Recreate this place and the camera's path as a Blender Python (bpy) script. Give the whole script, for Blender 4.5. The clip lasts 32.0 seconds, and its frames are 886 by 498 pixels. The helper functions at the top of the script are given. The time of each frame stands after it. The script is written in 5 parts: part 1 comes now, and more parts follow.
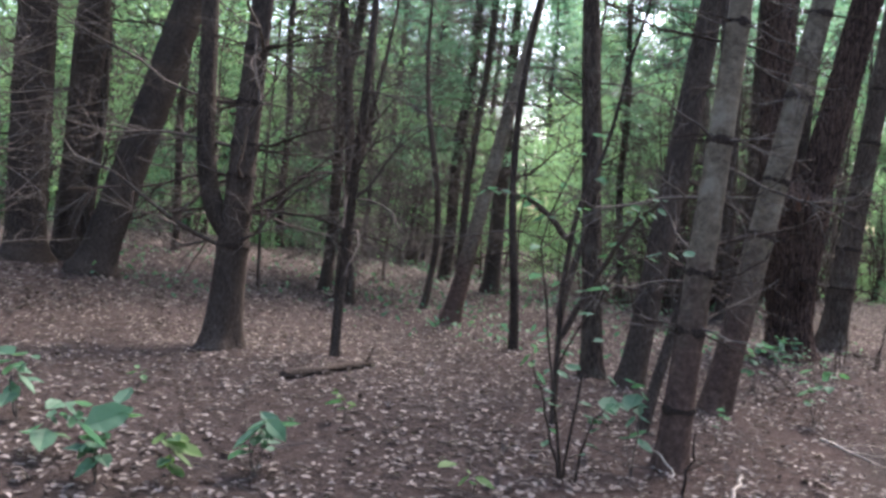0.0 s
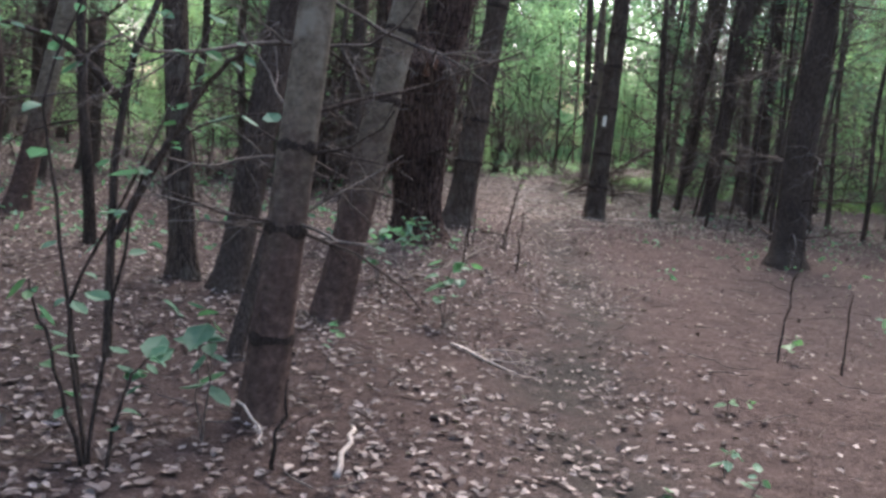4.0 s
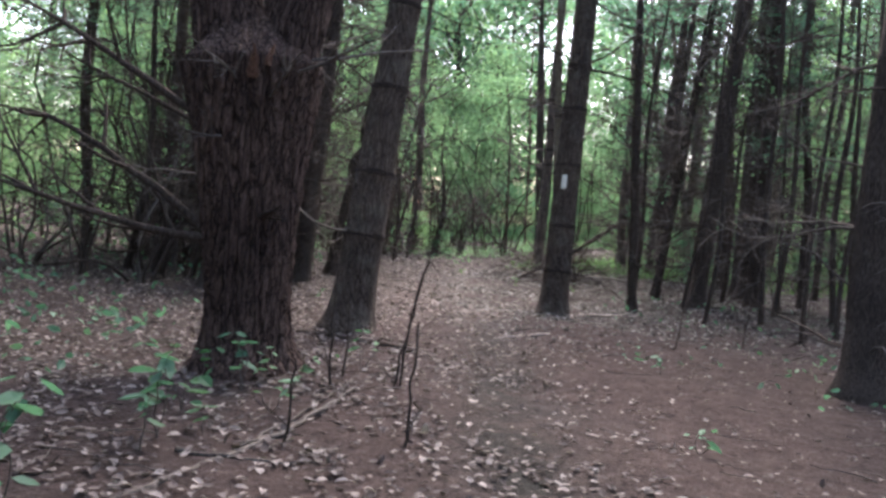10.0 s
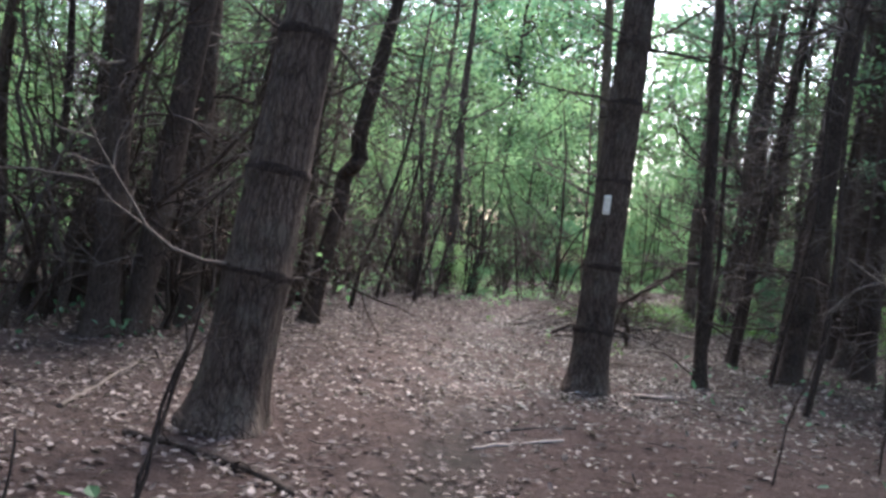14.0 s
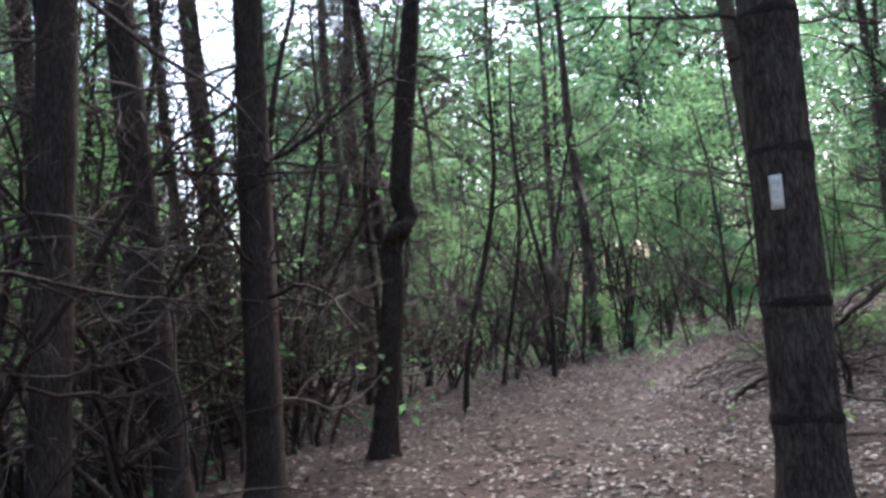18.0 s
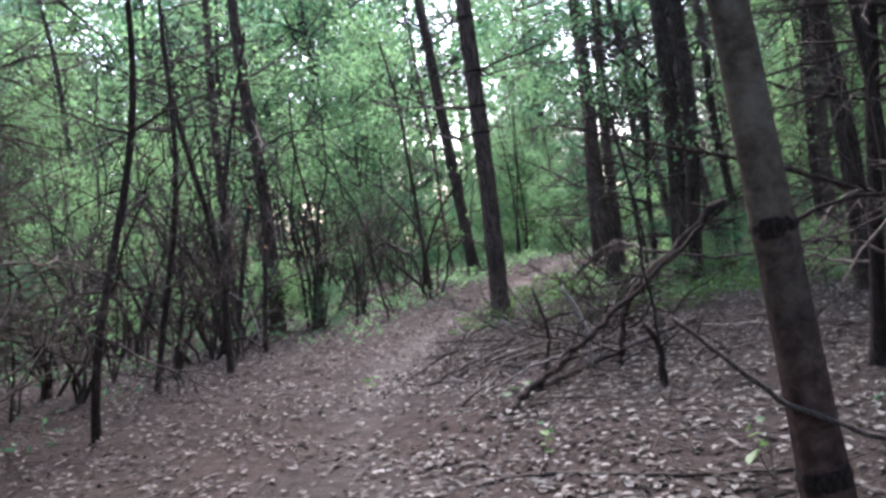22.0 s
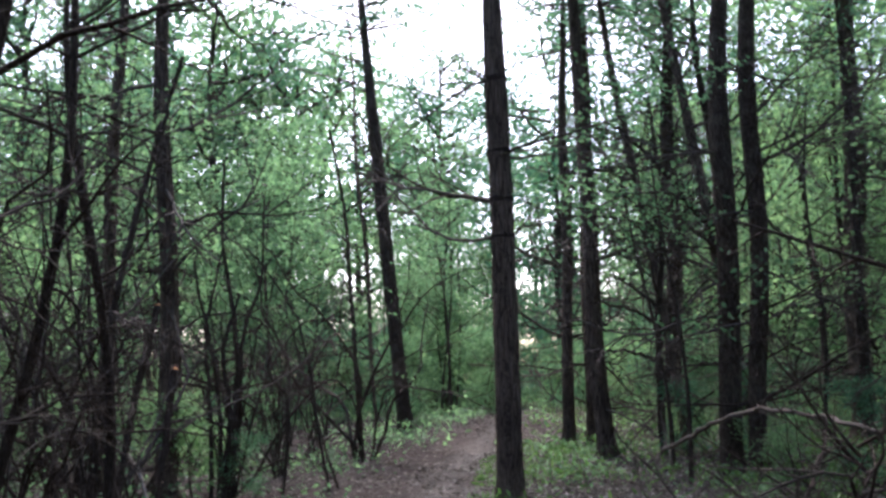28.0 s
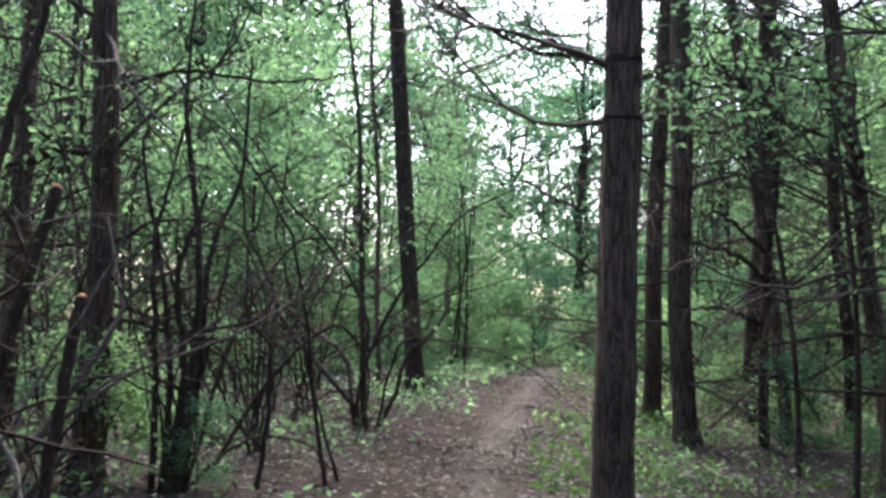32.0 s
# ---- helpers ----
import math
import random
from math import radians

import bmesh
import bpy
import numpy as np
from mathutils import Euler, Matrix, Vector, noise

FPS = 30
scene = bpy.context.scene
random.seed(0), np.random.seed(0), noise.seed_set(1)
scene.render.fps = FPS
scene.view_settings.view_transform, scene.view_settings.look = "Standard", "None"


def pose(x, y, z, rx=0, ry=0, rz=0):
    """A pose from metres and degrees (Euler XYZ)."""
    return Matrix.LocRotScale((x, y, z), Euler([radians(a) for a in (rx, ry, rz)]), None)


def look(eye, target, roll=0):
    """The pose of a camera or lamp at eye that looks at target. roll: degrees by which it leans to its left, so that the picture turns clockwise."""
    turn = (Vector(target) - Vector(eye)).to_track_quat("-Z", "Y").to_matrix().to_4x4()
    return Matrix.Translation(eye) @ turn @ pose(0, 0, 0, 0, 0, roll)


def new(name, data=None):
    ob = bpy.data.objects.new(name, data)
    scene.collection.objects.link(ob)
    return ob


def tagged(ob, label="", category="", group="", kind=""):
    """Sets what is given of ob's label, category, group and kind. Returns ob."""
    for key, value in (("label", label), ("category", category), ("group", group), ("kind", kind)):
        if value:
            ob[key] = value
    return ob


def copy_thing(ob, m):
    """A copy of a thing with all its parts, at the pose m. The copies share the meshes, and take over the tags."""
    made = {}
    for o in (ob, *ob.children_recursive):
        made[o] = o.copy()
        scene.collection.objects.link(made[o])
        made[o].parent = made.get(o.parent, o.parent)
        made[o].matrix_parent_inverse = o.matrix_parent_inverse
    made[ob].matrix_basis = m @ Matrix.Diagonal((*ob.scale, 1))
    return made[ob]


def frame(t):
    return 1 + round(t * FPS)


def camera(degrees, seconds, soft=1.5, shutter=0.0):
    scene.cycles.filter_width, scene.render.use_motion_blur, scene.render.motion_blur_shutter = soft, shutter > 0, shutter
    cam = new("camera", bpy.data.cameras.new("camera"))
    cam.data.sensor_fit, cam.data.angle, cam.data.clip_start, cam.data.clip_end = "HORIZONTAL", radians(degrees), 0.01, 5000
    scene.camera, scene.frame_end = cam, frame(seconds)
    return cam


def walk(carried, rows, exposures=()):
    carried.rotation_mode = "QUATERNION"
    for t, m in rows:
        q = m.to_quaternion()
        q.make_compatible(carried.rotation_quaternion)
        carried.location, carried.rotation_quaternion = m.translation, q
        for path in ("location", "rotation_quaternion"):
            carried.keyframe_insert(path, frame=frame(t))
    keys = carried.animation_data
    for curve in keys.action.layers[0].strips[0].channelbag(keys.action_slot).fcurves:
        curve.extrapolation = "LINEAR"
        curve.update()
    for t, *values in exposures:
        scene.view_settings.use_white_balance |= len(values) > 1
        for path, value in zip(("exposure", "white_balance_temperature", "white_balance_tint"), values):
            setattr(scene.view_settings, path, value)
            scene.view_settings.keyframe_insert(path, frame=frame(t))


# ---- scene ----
cam = camera(50.0, 32.0, soft=3.0, shutter=0.0)
PATH = [
    (0, (0.032, -2.091, 1.318), (-0.621, -0.201, 1.267), 5.0),
    (0.5, (-0.057, -1.644, 1.359), (-0.598, 0.279, 1.261), 8.6),
    (1, (-0.075, -1.305, 1.272), (-0.464, 0.651, 1.125), 6.4),
    (1.5, (-0.066, -0.894, 1.285), (-0.451, 1.062, 1.124), 4.3),
    (2, (-0.050, -0.555, 1.276), (-0.335, 1.419, 1.122), 6.2),
    (2.5, (0.024, -0.376, 1.294), (-0.061, 1.618, 1.171), 4.1),
    (3, (0.064, -0.332, 1.291), (0.088, 1.663, 1.151), 6.0),
    (3.5, (0.079, -0.303, 1.291), (0.166, 1.684, 1.082), 5.6),
    (5.5, (0.020, -0.192, 1.282), (0.164, 1.784, 1.008), 5.8),
    (6, (-0.000, -0.000, 1.246), (0.070, 1.982, 0.989), 1.3),
    (6.5, (0.044, 0.368, 1.282), (0.004, 2.349, 1.016), 4.5),
    (7, (0.026, 0.731, 1.257), (-0.184, 2.702, 0.985), 3.6),
    (7.5, (0.114, 1.164, 1.213), (-0.179, 3.131, 1.002), -0.6),
    (8, (0.208, 1.524, 1.229), (-0.137, 3.483, 1.026), 0.1),
    (8.5, (0.290, 2.217, 1.234), (0.097, 4.197, 1.023), -1.1),
    (9, (0.490, 3.113, 1.199), (0.468, 5.111, 1.128), 2.8),
    (9.5, (0.798, 3.859, 1.129), (0.905, 5.855, 1.047), 4.6),
    (10, (0.984, 4.367, 1.102), (1.168, 6.358, 1.037), 5.1),
    (10.5, (1.134, 4.795, 1.133), (1.245, 6.789, 1.027), 5.8),
    (11, (1.255, 5.231, 1.154), (1.342, 7.227, 1.058), 4.6),
    (11.5, (1.425, 5.663, 1.143), (1.455, 7.662, 1.103), 3.6),
    (12, (1.518, 6.097, 1.125), (1.422, 8.093, 1.051), 5.0),
    (12.5, (1.634, 6.601, 1.124), (1.561, 8.594, 0.979), 6.1),
    (13, (1.783, 7.066, 1.166), (1.615, 9.053, 1.002), 5.4),
    (13.5, (1.889, 7.586, 1.196), (1.759, 9.579, 1.090), 5.1),
    (14, (2.024, 7.906, 1.155), (2.059, 9.905, 1.149), 6.9),
    (14.5, (2.063, 8.471, 1.158), (1.948, 10.467, 1.130), 6.7),
    (16.5, (2.473, 10.495, 1.158), (2.333, 12.490, 1.167), 1.8),
    (17, (2.567, 10.872, 1.194), (2.352, 12.861, 1.173), 2.7),
    (17.5, (2.615, 11.251, 1.271), (2.365, 13.235, 1.276), -0.9),
    (18, (2.646, 11.545, 1.299), (2.344, 13.518, 1.417), -5.6),
    (18.5, (2.497, 11.795, 1.282), (2.263, 13.761, 1.566), -3.5),
    (19, (2.510, 12.475, 1.233), (2.588, 14.462, 1.444), -3.5),
    (19.5, (2.477, 12.972, 1.259), (2.715, 14.956, 1.332), -2.7),
    (20, (2.390, 13.411, 1.210), (2.589, 15.401, 1.184), -7.2),
    (20.5, (2.475, 14.085, 1.166), (2.663, 16.076, 1.103), -7.9),
    (21, (2.437, 14.544, 1.188), (2.738, 16.521, 1.172), -9.1),
    (21.5, (2.342, 14.875, 1.210), (2.736, 16.835, 1.206), -8.7),
    (22, (2.358, 15.382, 1.238), (2.744, 17.345, 1.219), -7.2),
    (22.5, (2.291, 15.786, 1.243), (2.743, 17.732, 1.150), -9.0),
    (23, (2.289, 16.210, 1.235), (2.797, 18.140, 1.112), -9.5),
    (23.5, (2.225, 16.643, 1.268), (2.696, 18.586, 1.240), -8.9),
    (24, (2.090, 16.980, 1.252), (2.673, 18.892, 1.236), -7.2),
    (24.5, (2.024, 17.410, 1.194), (2.561, 19.336, 1.247), -3.4),
    (26.5, (1.927, 18.669, 1.186), (2.479, 20.590, 1.263), -2.3),
    (27, (1.924, 19.056, 1.219), (2.497, 20.970, 1.319), -4.1),
    (27.5, (1.925, 19.475, 1.264), (2.392, 21.409, 1.467), 0.3),
    (28, (1.895, 19.890, 1.243), (2.564, 21.755, 1.520), -2.0),
    (28.5, (1.973, 20.310, 1.261), (2.703, 22.156, 1.506), -2.6),
    (29, (1.995, 20.871, 1.232), (2.619, 22.761, 1.427), -1.4),
    (29.5, (1.953, 21.342, 1.263), (2.586, 23.235, 1.386), -1.3),
    (30, (2.118, 21.832, 1.285), (2.697, 23.743, 1.388), -0.5),
    (30.5, (2.211, 22.367, 1.277), (2.836, 24.265, 1.361), -0.9),
    (31, (2.392, 22.831, 1.298), (3.076, 24.705, 1.426), 0.9),
    (31.5, (2.557, 23.135, 1.295), (3.222, 25.017, 1.420), 2.6),
    (32, (2.566, 23.475, 1.329), (3.252, 25.346, 1.492), 1.4),
]
walk(cam, [(t, look(eye, target, roll)) for t, eye, target, roll in PATH], exposures=[(0.0, 2.6, 6300, 20), (14.5, 2.58, 6150, 20), (17.0, 2.42, 6000, 18), (19.0, 2.36, 6000, 22), (21.0, 2.48, 5900, 23), (24.5, 2.46, 5850, 22), (26.8, 2.34, 5950, 19), (28.0, 1.9, 5950, 20), (29.0, 2.28, 6050, 22), (30.0, 2.4, 6100, 22), (32.0, 2.28, 6200, 17)])

# ---- world and light ----
SUN_EL, SUN_ROT = radians(52), radians(15)
world = bpy.data.worlds.new("sky")
scene.world = world
world.use_nodes = True
wn = world.node_tree
sky = wn.nodes.new("ShaderNodeTexSky")
sky.sky_type, sky.sun_disc = "NISHITA", False
sky.sun_elevation, sky.sun_rotation, sky.air_density, sky.dust_density, sky.ozone_density = SUN_EL, SUN_ROT, 1.0, 3.5, 1.0
wn.nodes["Background"].inputs["Strength"].default_value = 0.15
wn.links.new(sky.outputs[0], wn.nodes["Background"].inputs["Color"])
sun = new("sun", bpy.data.lights.new("sun", "SUN"))
sun.data.energy, sun.data.angle, sun.data.color = 2.4, radians(25), (1.0, 0.96, 0.9)
sun.matrix_world = look((30 * math.sin(SUN_ROT), 30 * math.cos(SUN_ROT), 30 * math.tan(SUN_EL)), (0, 0, 0))

# ---- materials ----


def mat(name, rough=0.9, spec=0.2):
    m = bpy.data.materials.new(name)
    m.use_nodes = True
    nt = m.node_tree
    b = nt.nodes["Principled BSDF"]
    b.inputs["Roughness"].default_value = rough
    b.inputs["Specular IOR Level"].default_value = spec
    return m, nt, b


def noise_node(nt, scale, detail=4.0, rough=0.6, vec=None, stretch=None):
    n = nt.nodes.new("ShaderNodeTexNoise")
    n.inputs["Scale"].default_value, n.inputs["Detail"].default_value, n.inputs["Roughness"].default_value = scale, detail, rough
    if vec is None:
        vec = nt.nodes.new("ShaderNodeTexCoord").outputs["Object"]
    if stretch:
        mp = nt.nodes.new("ShaderNodeMapping")
        mp.inputs["Scale"].default_value = stretch
        nt.links.new(vec, mp.inputs["Vector"])
        vec = mp.outputs[0]
    nt.links.new(vec, n.inputs["Vector"])
    return n.outputs["Fac"]


def ramp(nt, fac, stops):
    r = nt.nodes.new("ShaderNodeValToRGB")
    el = r.color_ramp.elements
    while len(el) < len(stops):
        el.new(0.5)
    for e, (p, c) in zip(el, stops):
        e.position, e.color = p, (*c, 1)
    nt.links.new(fac, r.inputs["Fac"])
    return r.outputs["Color"]


def mixc(nt, fac, a, b, kind="MIX"):
    m = nt.nodes.new("ShaderNodeMix")
    m.data_type, m.blend_type = "RGBA", kind
    for socket, v in ((m.inputs[0], fac), (m.inputs[6], a), (m.inputs[7], b)):
        if isinstance(v, (int, float)):
            socket.default_value = v
        elif isinstance(v, tuple):
            socket.default_value = (*v, 1)
        else:
            nt.links.new(v, socket)
    return m.outputs[2]


def bump(nt, b, height, strength, dist):
    n = nt.nodes.new("ShaderNodeBump")
    n.inputs["Strength"].default_value, n.inputs["Distance"].default_value = strength, dist
    nt.links.new(height, n.inputs["Height"])
    nt.links.new(n.outputs[0], b.inputs["Normal"])


def bark(name, dark, mid, light, scale=9.0, stretch=(3.5, 3.5, 0.7), lichen=None, relief=0.8, plates=0.0, crack_shade=0.5, long=0.24, scaly=None):
    m, nt, b = mat(name, 0.95, 0.12)
    fine = noise_node(nt, scale * 3, 6, 0.7, stretch=stretch)
    broad = noise_node(nt, scale * 0.22, 3, 0.5)
    col = ramp(nt, fine, [(0.32, dark), (0.5, mid), (0.68, light)])
    tone = ramp(nt, broad, [(0.3, (0.62, 0.6, 0.6)), (0.7, (1.15, 1.12, 1.08))])
    col = mixc(nt, 1.0, col, tone, "MULTIPLY")
    info = nt.nodes.new("ShaderNodeObjectInfo")
    each = ramp(nt, info.outputs["Random"], [(0.0, (0.8, 0.78, 0.76)), (1.0, (1.12, 1.1, 1.08))])
    col = mixc(nt, 1.0, col, each, "MULTIPLY")
    if lichen:
        patch = ramp(nt, noise_node(nt, 5.0, 5, 0.65), [(0.5, (0, 0, 0)), (0.64, (0.6, 0.6, 0.6))])
        col = mixc(nt, patch, col, lichen)
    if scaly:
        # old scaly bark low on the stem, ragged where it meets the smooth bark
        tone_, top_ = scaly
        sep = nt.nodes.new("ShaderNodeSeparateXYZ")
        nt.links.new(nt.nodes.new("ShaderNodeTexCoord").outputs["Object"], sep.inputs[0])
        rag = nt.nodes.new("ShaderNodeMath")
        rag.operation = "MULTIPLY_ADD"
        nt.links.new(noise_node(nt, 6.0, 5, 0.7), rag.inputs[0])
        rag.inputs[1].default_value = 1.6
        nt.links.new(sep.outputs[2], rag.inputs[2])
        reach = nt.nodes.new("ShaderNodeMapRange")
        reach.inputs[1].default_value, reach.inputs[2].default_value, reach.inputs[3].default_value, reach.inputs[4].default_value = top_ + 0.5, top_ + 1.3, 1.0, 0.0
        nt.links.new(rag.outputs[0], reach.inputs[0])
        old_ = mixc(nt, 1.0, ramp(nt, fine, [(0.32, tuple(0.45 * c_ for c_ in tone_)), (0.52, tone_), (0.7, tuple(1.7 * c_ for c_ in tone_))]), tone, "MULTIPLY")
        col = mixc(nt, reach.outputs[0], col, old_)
    height = fine
    if plates:
        mp = nt.nodes.new("ShaderNodeMapping")
        mp.inputs["Scale"].default_value = (1, 1, long)
        wob = nt.nodes.new("ShaderNodeVectorMath")
        wob.operation = "MULTIPLY_ADD"
        tex = nt.nodes.new("ShaderNodeTexNoise")
        tex.inputs["Scale"].default_value = plates * 0.8
        co = nt.nodes.new("ShaderNodeTexCoord").outputs["Object"]
        nt.links.new(co, tex.inputs["Vector"])
        nt.links.new(tex.outputs["Color"], wob.inputs[0])
        wob.inputs[1].default_value = (0.9 / plates,) * 3
        nt.links.new(co, wob.inputs[2])
        nt.links.new(wob.outputs[0], mp.inputs["Vector"])
        vor = nt.nodes.new("ShaderNodeTexVoronoi")
        vor.feature = "DISTANCE_TO_EDGE"
        vor.inputs["Scale"].default_value = plates
        nt.links.new(mp.outputs[0], vor.inputs["Vector"])
        # cracks between the bark plates, darkened in colour to add furrow shade
        crack = ramp(nt, vor.outputs["Distance"], [(0.0, (crack_shade, crack_shade * 0.97, crack_shade * 0.95)), (0.1, (0.9, 0.89, 0.88)), (0.3, (1.1, 1.08, 1.06))])
        col = mixc(nt, 1.0, col, crack, "MULTIPLY")
        height = mixc(nt, 0.35, crack, fine)
    nt.links.new(col, b.inputs["Base Color"])
    bump(nt, b, height, relief, 0.03 if plates else 0.02)
    return m


M_PINE = bark("bark_pine", (0.024, 0.018, 0.014), (0.072, 0.056, 0.044), (0.145, 0.118, 0.094), lichen=(0.1, 0.087, 0.067), plates=24.0, crack_shade=0.5, long=0.16)
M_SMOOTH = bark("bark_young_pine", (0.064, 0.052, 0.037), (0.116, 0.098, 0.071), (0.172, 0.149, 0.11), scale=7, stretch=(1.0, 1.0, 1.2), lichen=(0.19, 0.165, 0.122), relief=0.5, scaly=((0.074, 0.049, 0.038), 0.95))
M_DARK = bark("bark_dark", (0.017, 0.013, 0.011), (0.052, 0.041, 0.033), (0.115, 0.094, 0.077))
M_OLD = bark("bark_old_pine", (0.02, 0.0135, 0.011), (0.078, 0.053, 0.042), (0.17, 0.12, 0.095), scale=7, stretch=(3, 3, 0.55), relief=1.0, plates=20.0, crack_shade=0.3, long=0.16)
M_CEDAR = bark("bark_cedar", (0.038, 0.029, 0.024), (0.125, 0.099, 0.08), (0.23, 0.188, 0.155), scale=8, stretch=(5, 5, 0.2), relief=1.0, plates=26.0, crack_shade=0.35, long=0.08)
M_TWIG = bark("dead_twig", (0.04, 0.034, 0.029), (0.098, 0.085, 0.072), (0.19, 0.172, 0.15), scale=14, relief=0.3)
M_PALE = bark("bleached_wood", (0.16, 0.14, 0.12), (0.32, 0.29, 0.25), (0.5, 0.46, 0.4), scale=10, relief=0.3)


def leaf_mat(name, a, b_, c, through_amount=0.45, rough=0.55):
    m, nt, b = mat(name, rough, 0.25)
    geo = nt.nodes.new("ShaderNodeNewGeometry")
    info = nt.nodes.new("ShaderNodeObjectInfo")
    col = ramp(nt, geo.outputs["Random Per Island"], [(0.0, a), (0.5, b_), (1.0, c)])
    each = ramp(nt, info.outputs["Random"], [(0.0, (0.75, 0.8, 0.8)), (1.0, (1.15, 1.1, 1.0))])
    col = mixc(nt, 1.0, col, each, "MULTIPLY")
    nt.links.new(col, b.inputs["Base Color"])
    tr = nt.nodes.new("ShaderNodeBsdfTranslucent")
    warm = mixc(nt, 1.0, col, (1.15, 1.35, 1.08), "MULTIPLY")
    nt.links.new(warm, tr.inputs["Color"])
    mx = nt.nodes.new("ShaderNodeMixShader")
    mx.inputs[0].default_value = through_amount
    nt.links.new(b.outputs[0], mx.inputs[1])
    nt.links.new(tr.outputs[0], mx.inputs[2])
    nt.links.new(mx.outputs[0], nt.nodes["Material Output"].inputs["Surface"])
    return m


M_LEAF = leaf_mat("green_leaf", (0.075, 0.135, 0.078), (0.12, 0.195, 0.11), (0.175, 0.265, 0.145), 0.62)
M_LEAF_B = leaf_mat("blue_green_leaf", (0.05, 0.12, 0.075), (0.075, 0.16, 0.1), (0.11, 0.2, 0.11))
# lighter copy of green_leaf, with sunlight put into the leaf colour
M_LEAF_LIT = leaf_mat("sunlit_leaf", (0.092, 0.155, 0.088), (0.15, 0.232, 0.128), (0.21, 0.31, 0.16), 0.64)
M_NEEDLE = leaf_mat("pine_needles", (0.065, 0.125, 0.088), (0.1, 0.18, 0.128), (0.15, 0.24, 0.17), 0.6)
M_SEEDLING = leaf_mat("seedling_leaf", (0.04, 0.095, 0.05), (0.065, 0.14, 0.065), (0.1, 0.19, 0.085), 0.45)
M_GRASS = leaf_mat("forest_grass", (0.05, 0.1, 0.03), (0.08, 0.15, 0.04), (0.12, 0.19, 0.06), 0.4)
M_LITTER = leaf_mat("fallen_leaves", (0.036, 0.025, 0.021), (0.098, 0.074, 0.065), (0.245, 0.205, 0.184), 0.12, 0.8)
M_PALE_LEAF = leaf_mat("pale_fallen_leaves", (0.036, 0.028, 0.024), (0.097, 0.08, 0.069), (0.28, 0.253, 0.224), 0.12, 0.8)

# forest floor: red-brown needles, worn pale earth along the trail, grey humus
m, nt, b = mat("forest_floor", 1.0, 0.05)
tc = nt.nodes.new("ShaderNodeTexCoord").outputs["Object"]
fine = noise_node(nt, 60, 8, 0.75, tc)
mid = noise_node(nt, 7, 6, 0.7, tc)
big = noise_node(nt, 0.8, 4, 0.6, tc)
needles = ramp(nt, fine, [(0.3, (0.02494, 0.01849, 0.01634)), (0.5, (0.06278, 0.04644, 0.04042)), (0.72, (0.1273, 0.1006, 0.08944))])
humus = ramp(nt, fine, [(0.3, (0.0172, 0.01462, 0.01333)), (0.5, (0.04902, 0.04128, 0.03698)), (0.75, (0.1204, 0.1049, 0.09546))])
wear = nt.nodes.new("ShaderNodeAttribute")
wear.attribute_name = "wear"
humid = nt.nodes.new("ShaderNodeAttribute")
humid.attribute_name = "humus"
patchy = nt.nodes.new("ShaderNodeMath")
patchy.operation, patchy.use_clamp = "MULTIPLY_ADD", True
nt.links.new(big, patchy.inputs[0])
patchy.inputs[1].default_value = 1.6
patchy.inputs[2].default_value = -0.8
total = nt.nodes.new("ShaderNodeMath")
total.operation, total.use_clamp = "ADD", True
nt.links.new(patchy.outputs[0], total.inputs[0])
nt.links.new(humid.outputs["Fac"], total.inputs[1])
col = mixc(nt, total.outputs[0], needles, humus)
col = mixc(nt, 1.0, col, ramp(nt, mid, [(0.3, (0.6, 0.58, 0.56)), (0.7, (1.2, 1.18, 1.16))]), "MULTIPLY")
crumb = noise_node(nt, 22, 7, 0.8, tc)
col = mixc(nt, 1.0, col, ramp(nt, crumb, [(0.34, (0.42, 0.4, 0.39)), (0.47, (0.95, 0.94, 0.93)), (0.7, (1.22, 1.2, 1.18))]), "MULTIPLY")
earth = ramp(nt, mid, [(0.3, (0.0765, 0.0663, 0.05865)), (0.7, (0.17, 0.1496, 0.1326))])
col = mixc(nt, wear.outputs["Fac"], col, earth)
wet = nt.nodes.new("ShaderNodeAttribute")
wet.attribute_name = "damp"
wet_amount = nt.nodes.new("ShaderNodeMath")
wet_amount.operation, wet_amount.use_clamp = "MULTIPLY", True
nt.links.new(wet.outputs["Fac"], wet_amount.inputs[0])
nt.links.new(ramp(nt, noise_node(nt, 4.5, 6, 0.7, tc), [(0.36, (0.15, 0.15, 0.15)), (0.52, (1, 1, 1))]), wet_amount.inputs[1])
col = mixc(nt, wet_amount.outputs[0], col, ramp(nt, fine, [(0.3, (0.016, 0.015, 0.012)), (0.7, (0.055, 0.05, 0.042))]))
lawn = nt.nodes.new("ShaderNodeAttribute")
lawn.attribute_name = "grass"
col = mixc(nt, lawn.outputs["Fac"], col, ramp(nt, fine, [(0.3, (0.025, 0.042, 0.018)), (0.7, (0.085, 0.12, 0.055))]))
nt.links.new(col, b.inputs["Base Color"])
bump(nt, b, fine, 0.9, 0.03)
M_FLOOR = m

m, nt, b = mat("white_paint", 0.7, 0.3)
nt.links.new(ramp(nt, noise_node(nt, 40, 5, 0.7), [(0.3, (0.42, 0.395, 0.32)), (0.6, (0.68, 0.64, 0.51))]), b.inputs["Base Color"])
M_PAINT = m

m, nt, b = mat("sawn_wood", 0.8, 0.2)
nt.links.new(ramp(nt, noise_node(nt, 60, 4, 0.6), [(0.3, (0.35, 0.13, 0.05)), (0.7, (0.62, 0.3, 0.13))]), b.inputs["Base Color"])
M_CUT = m

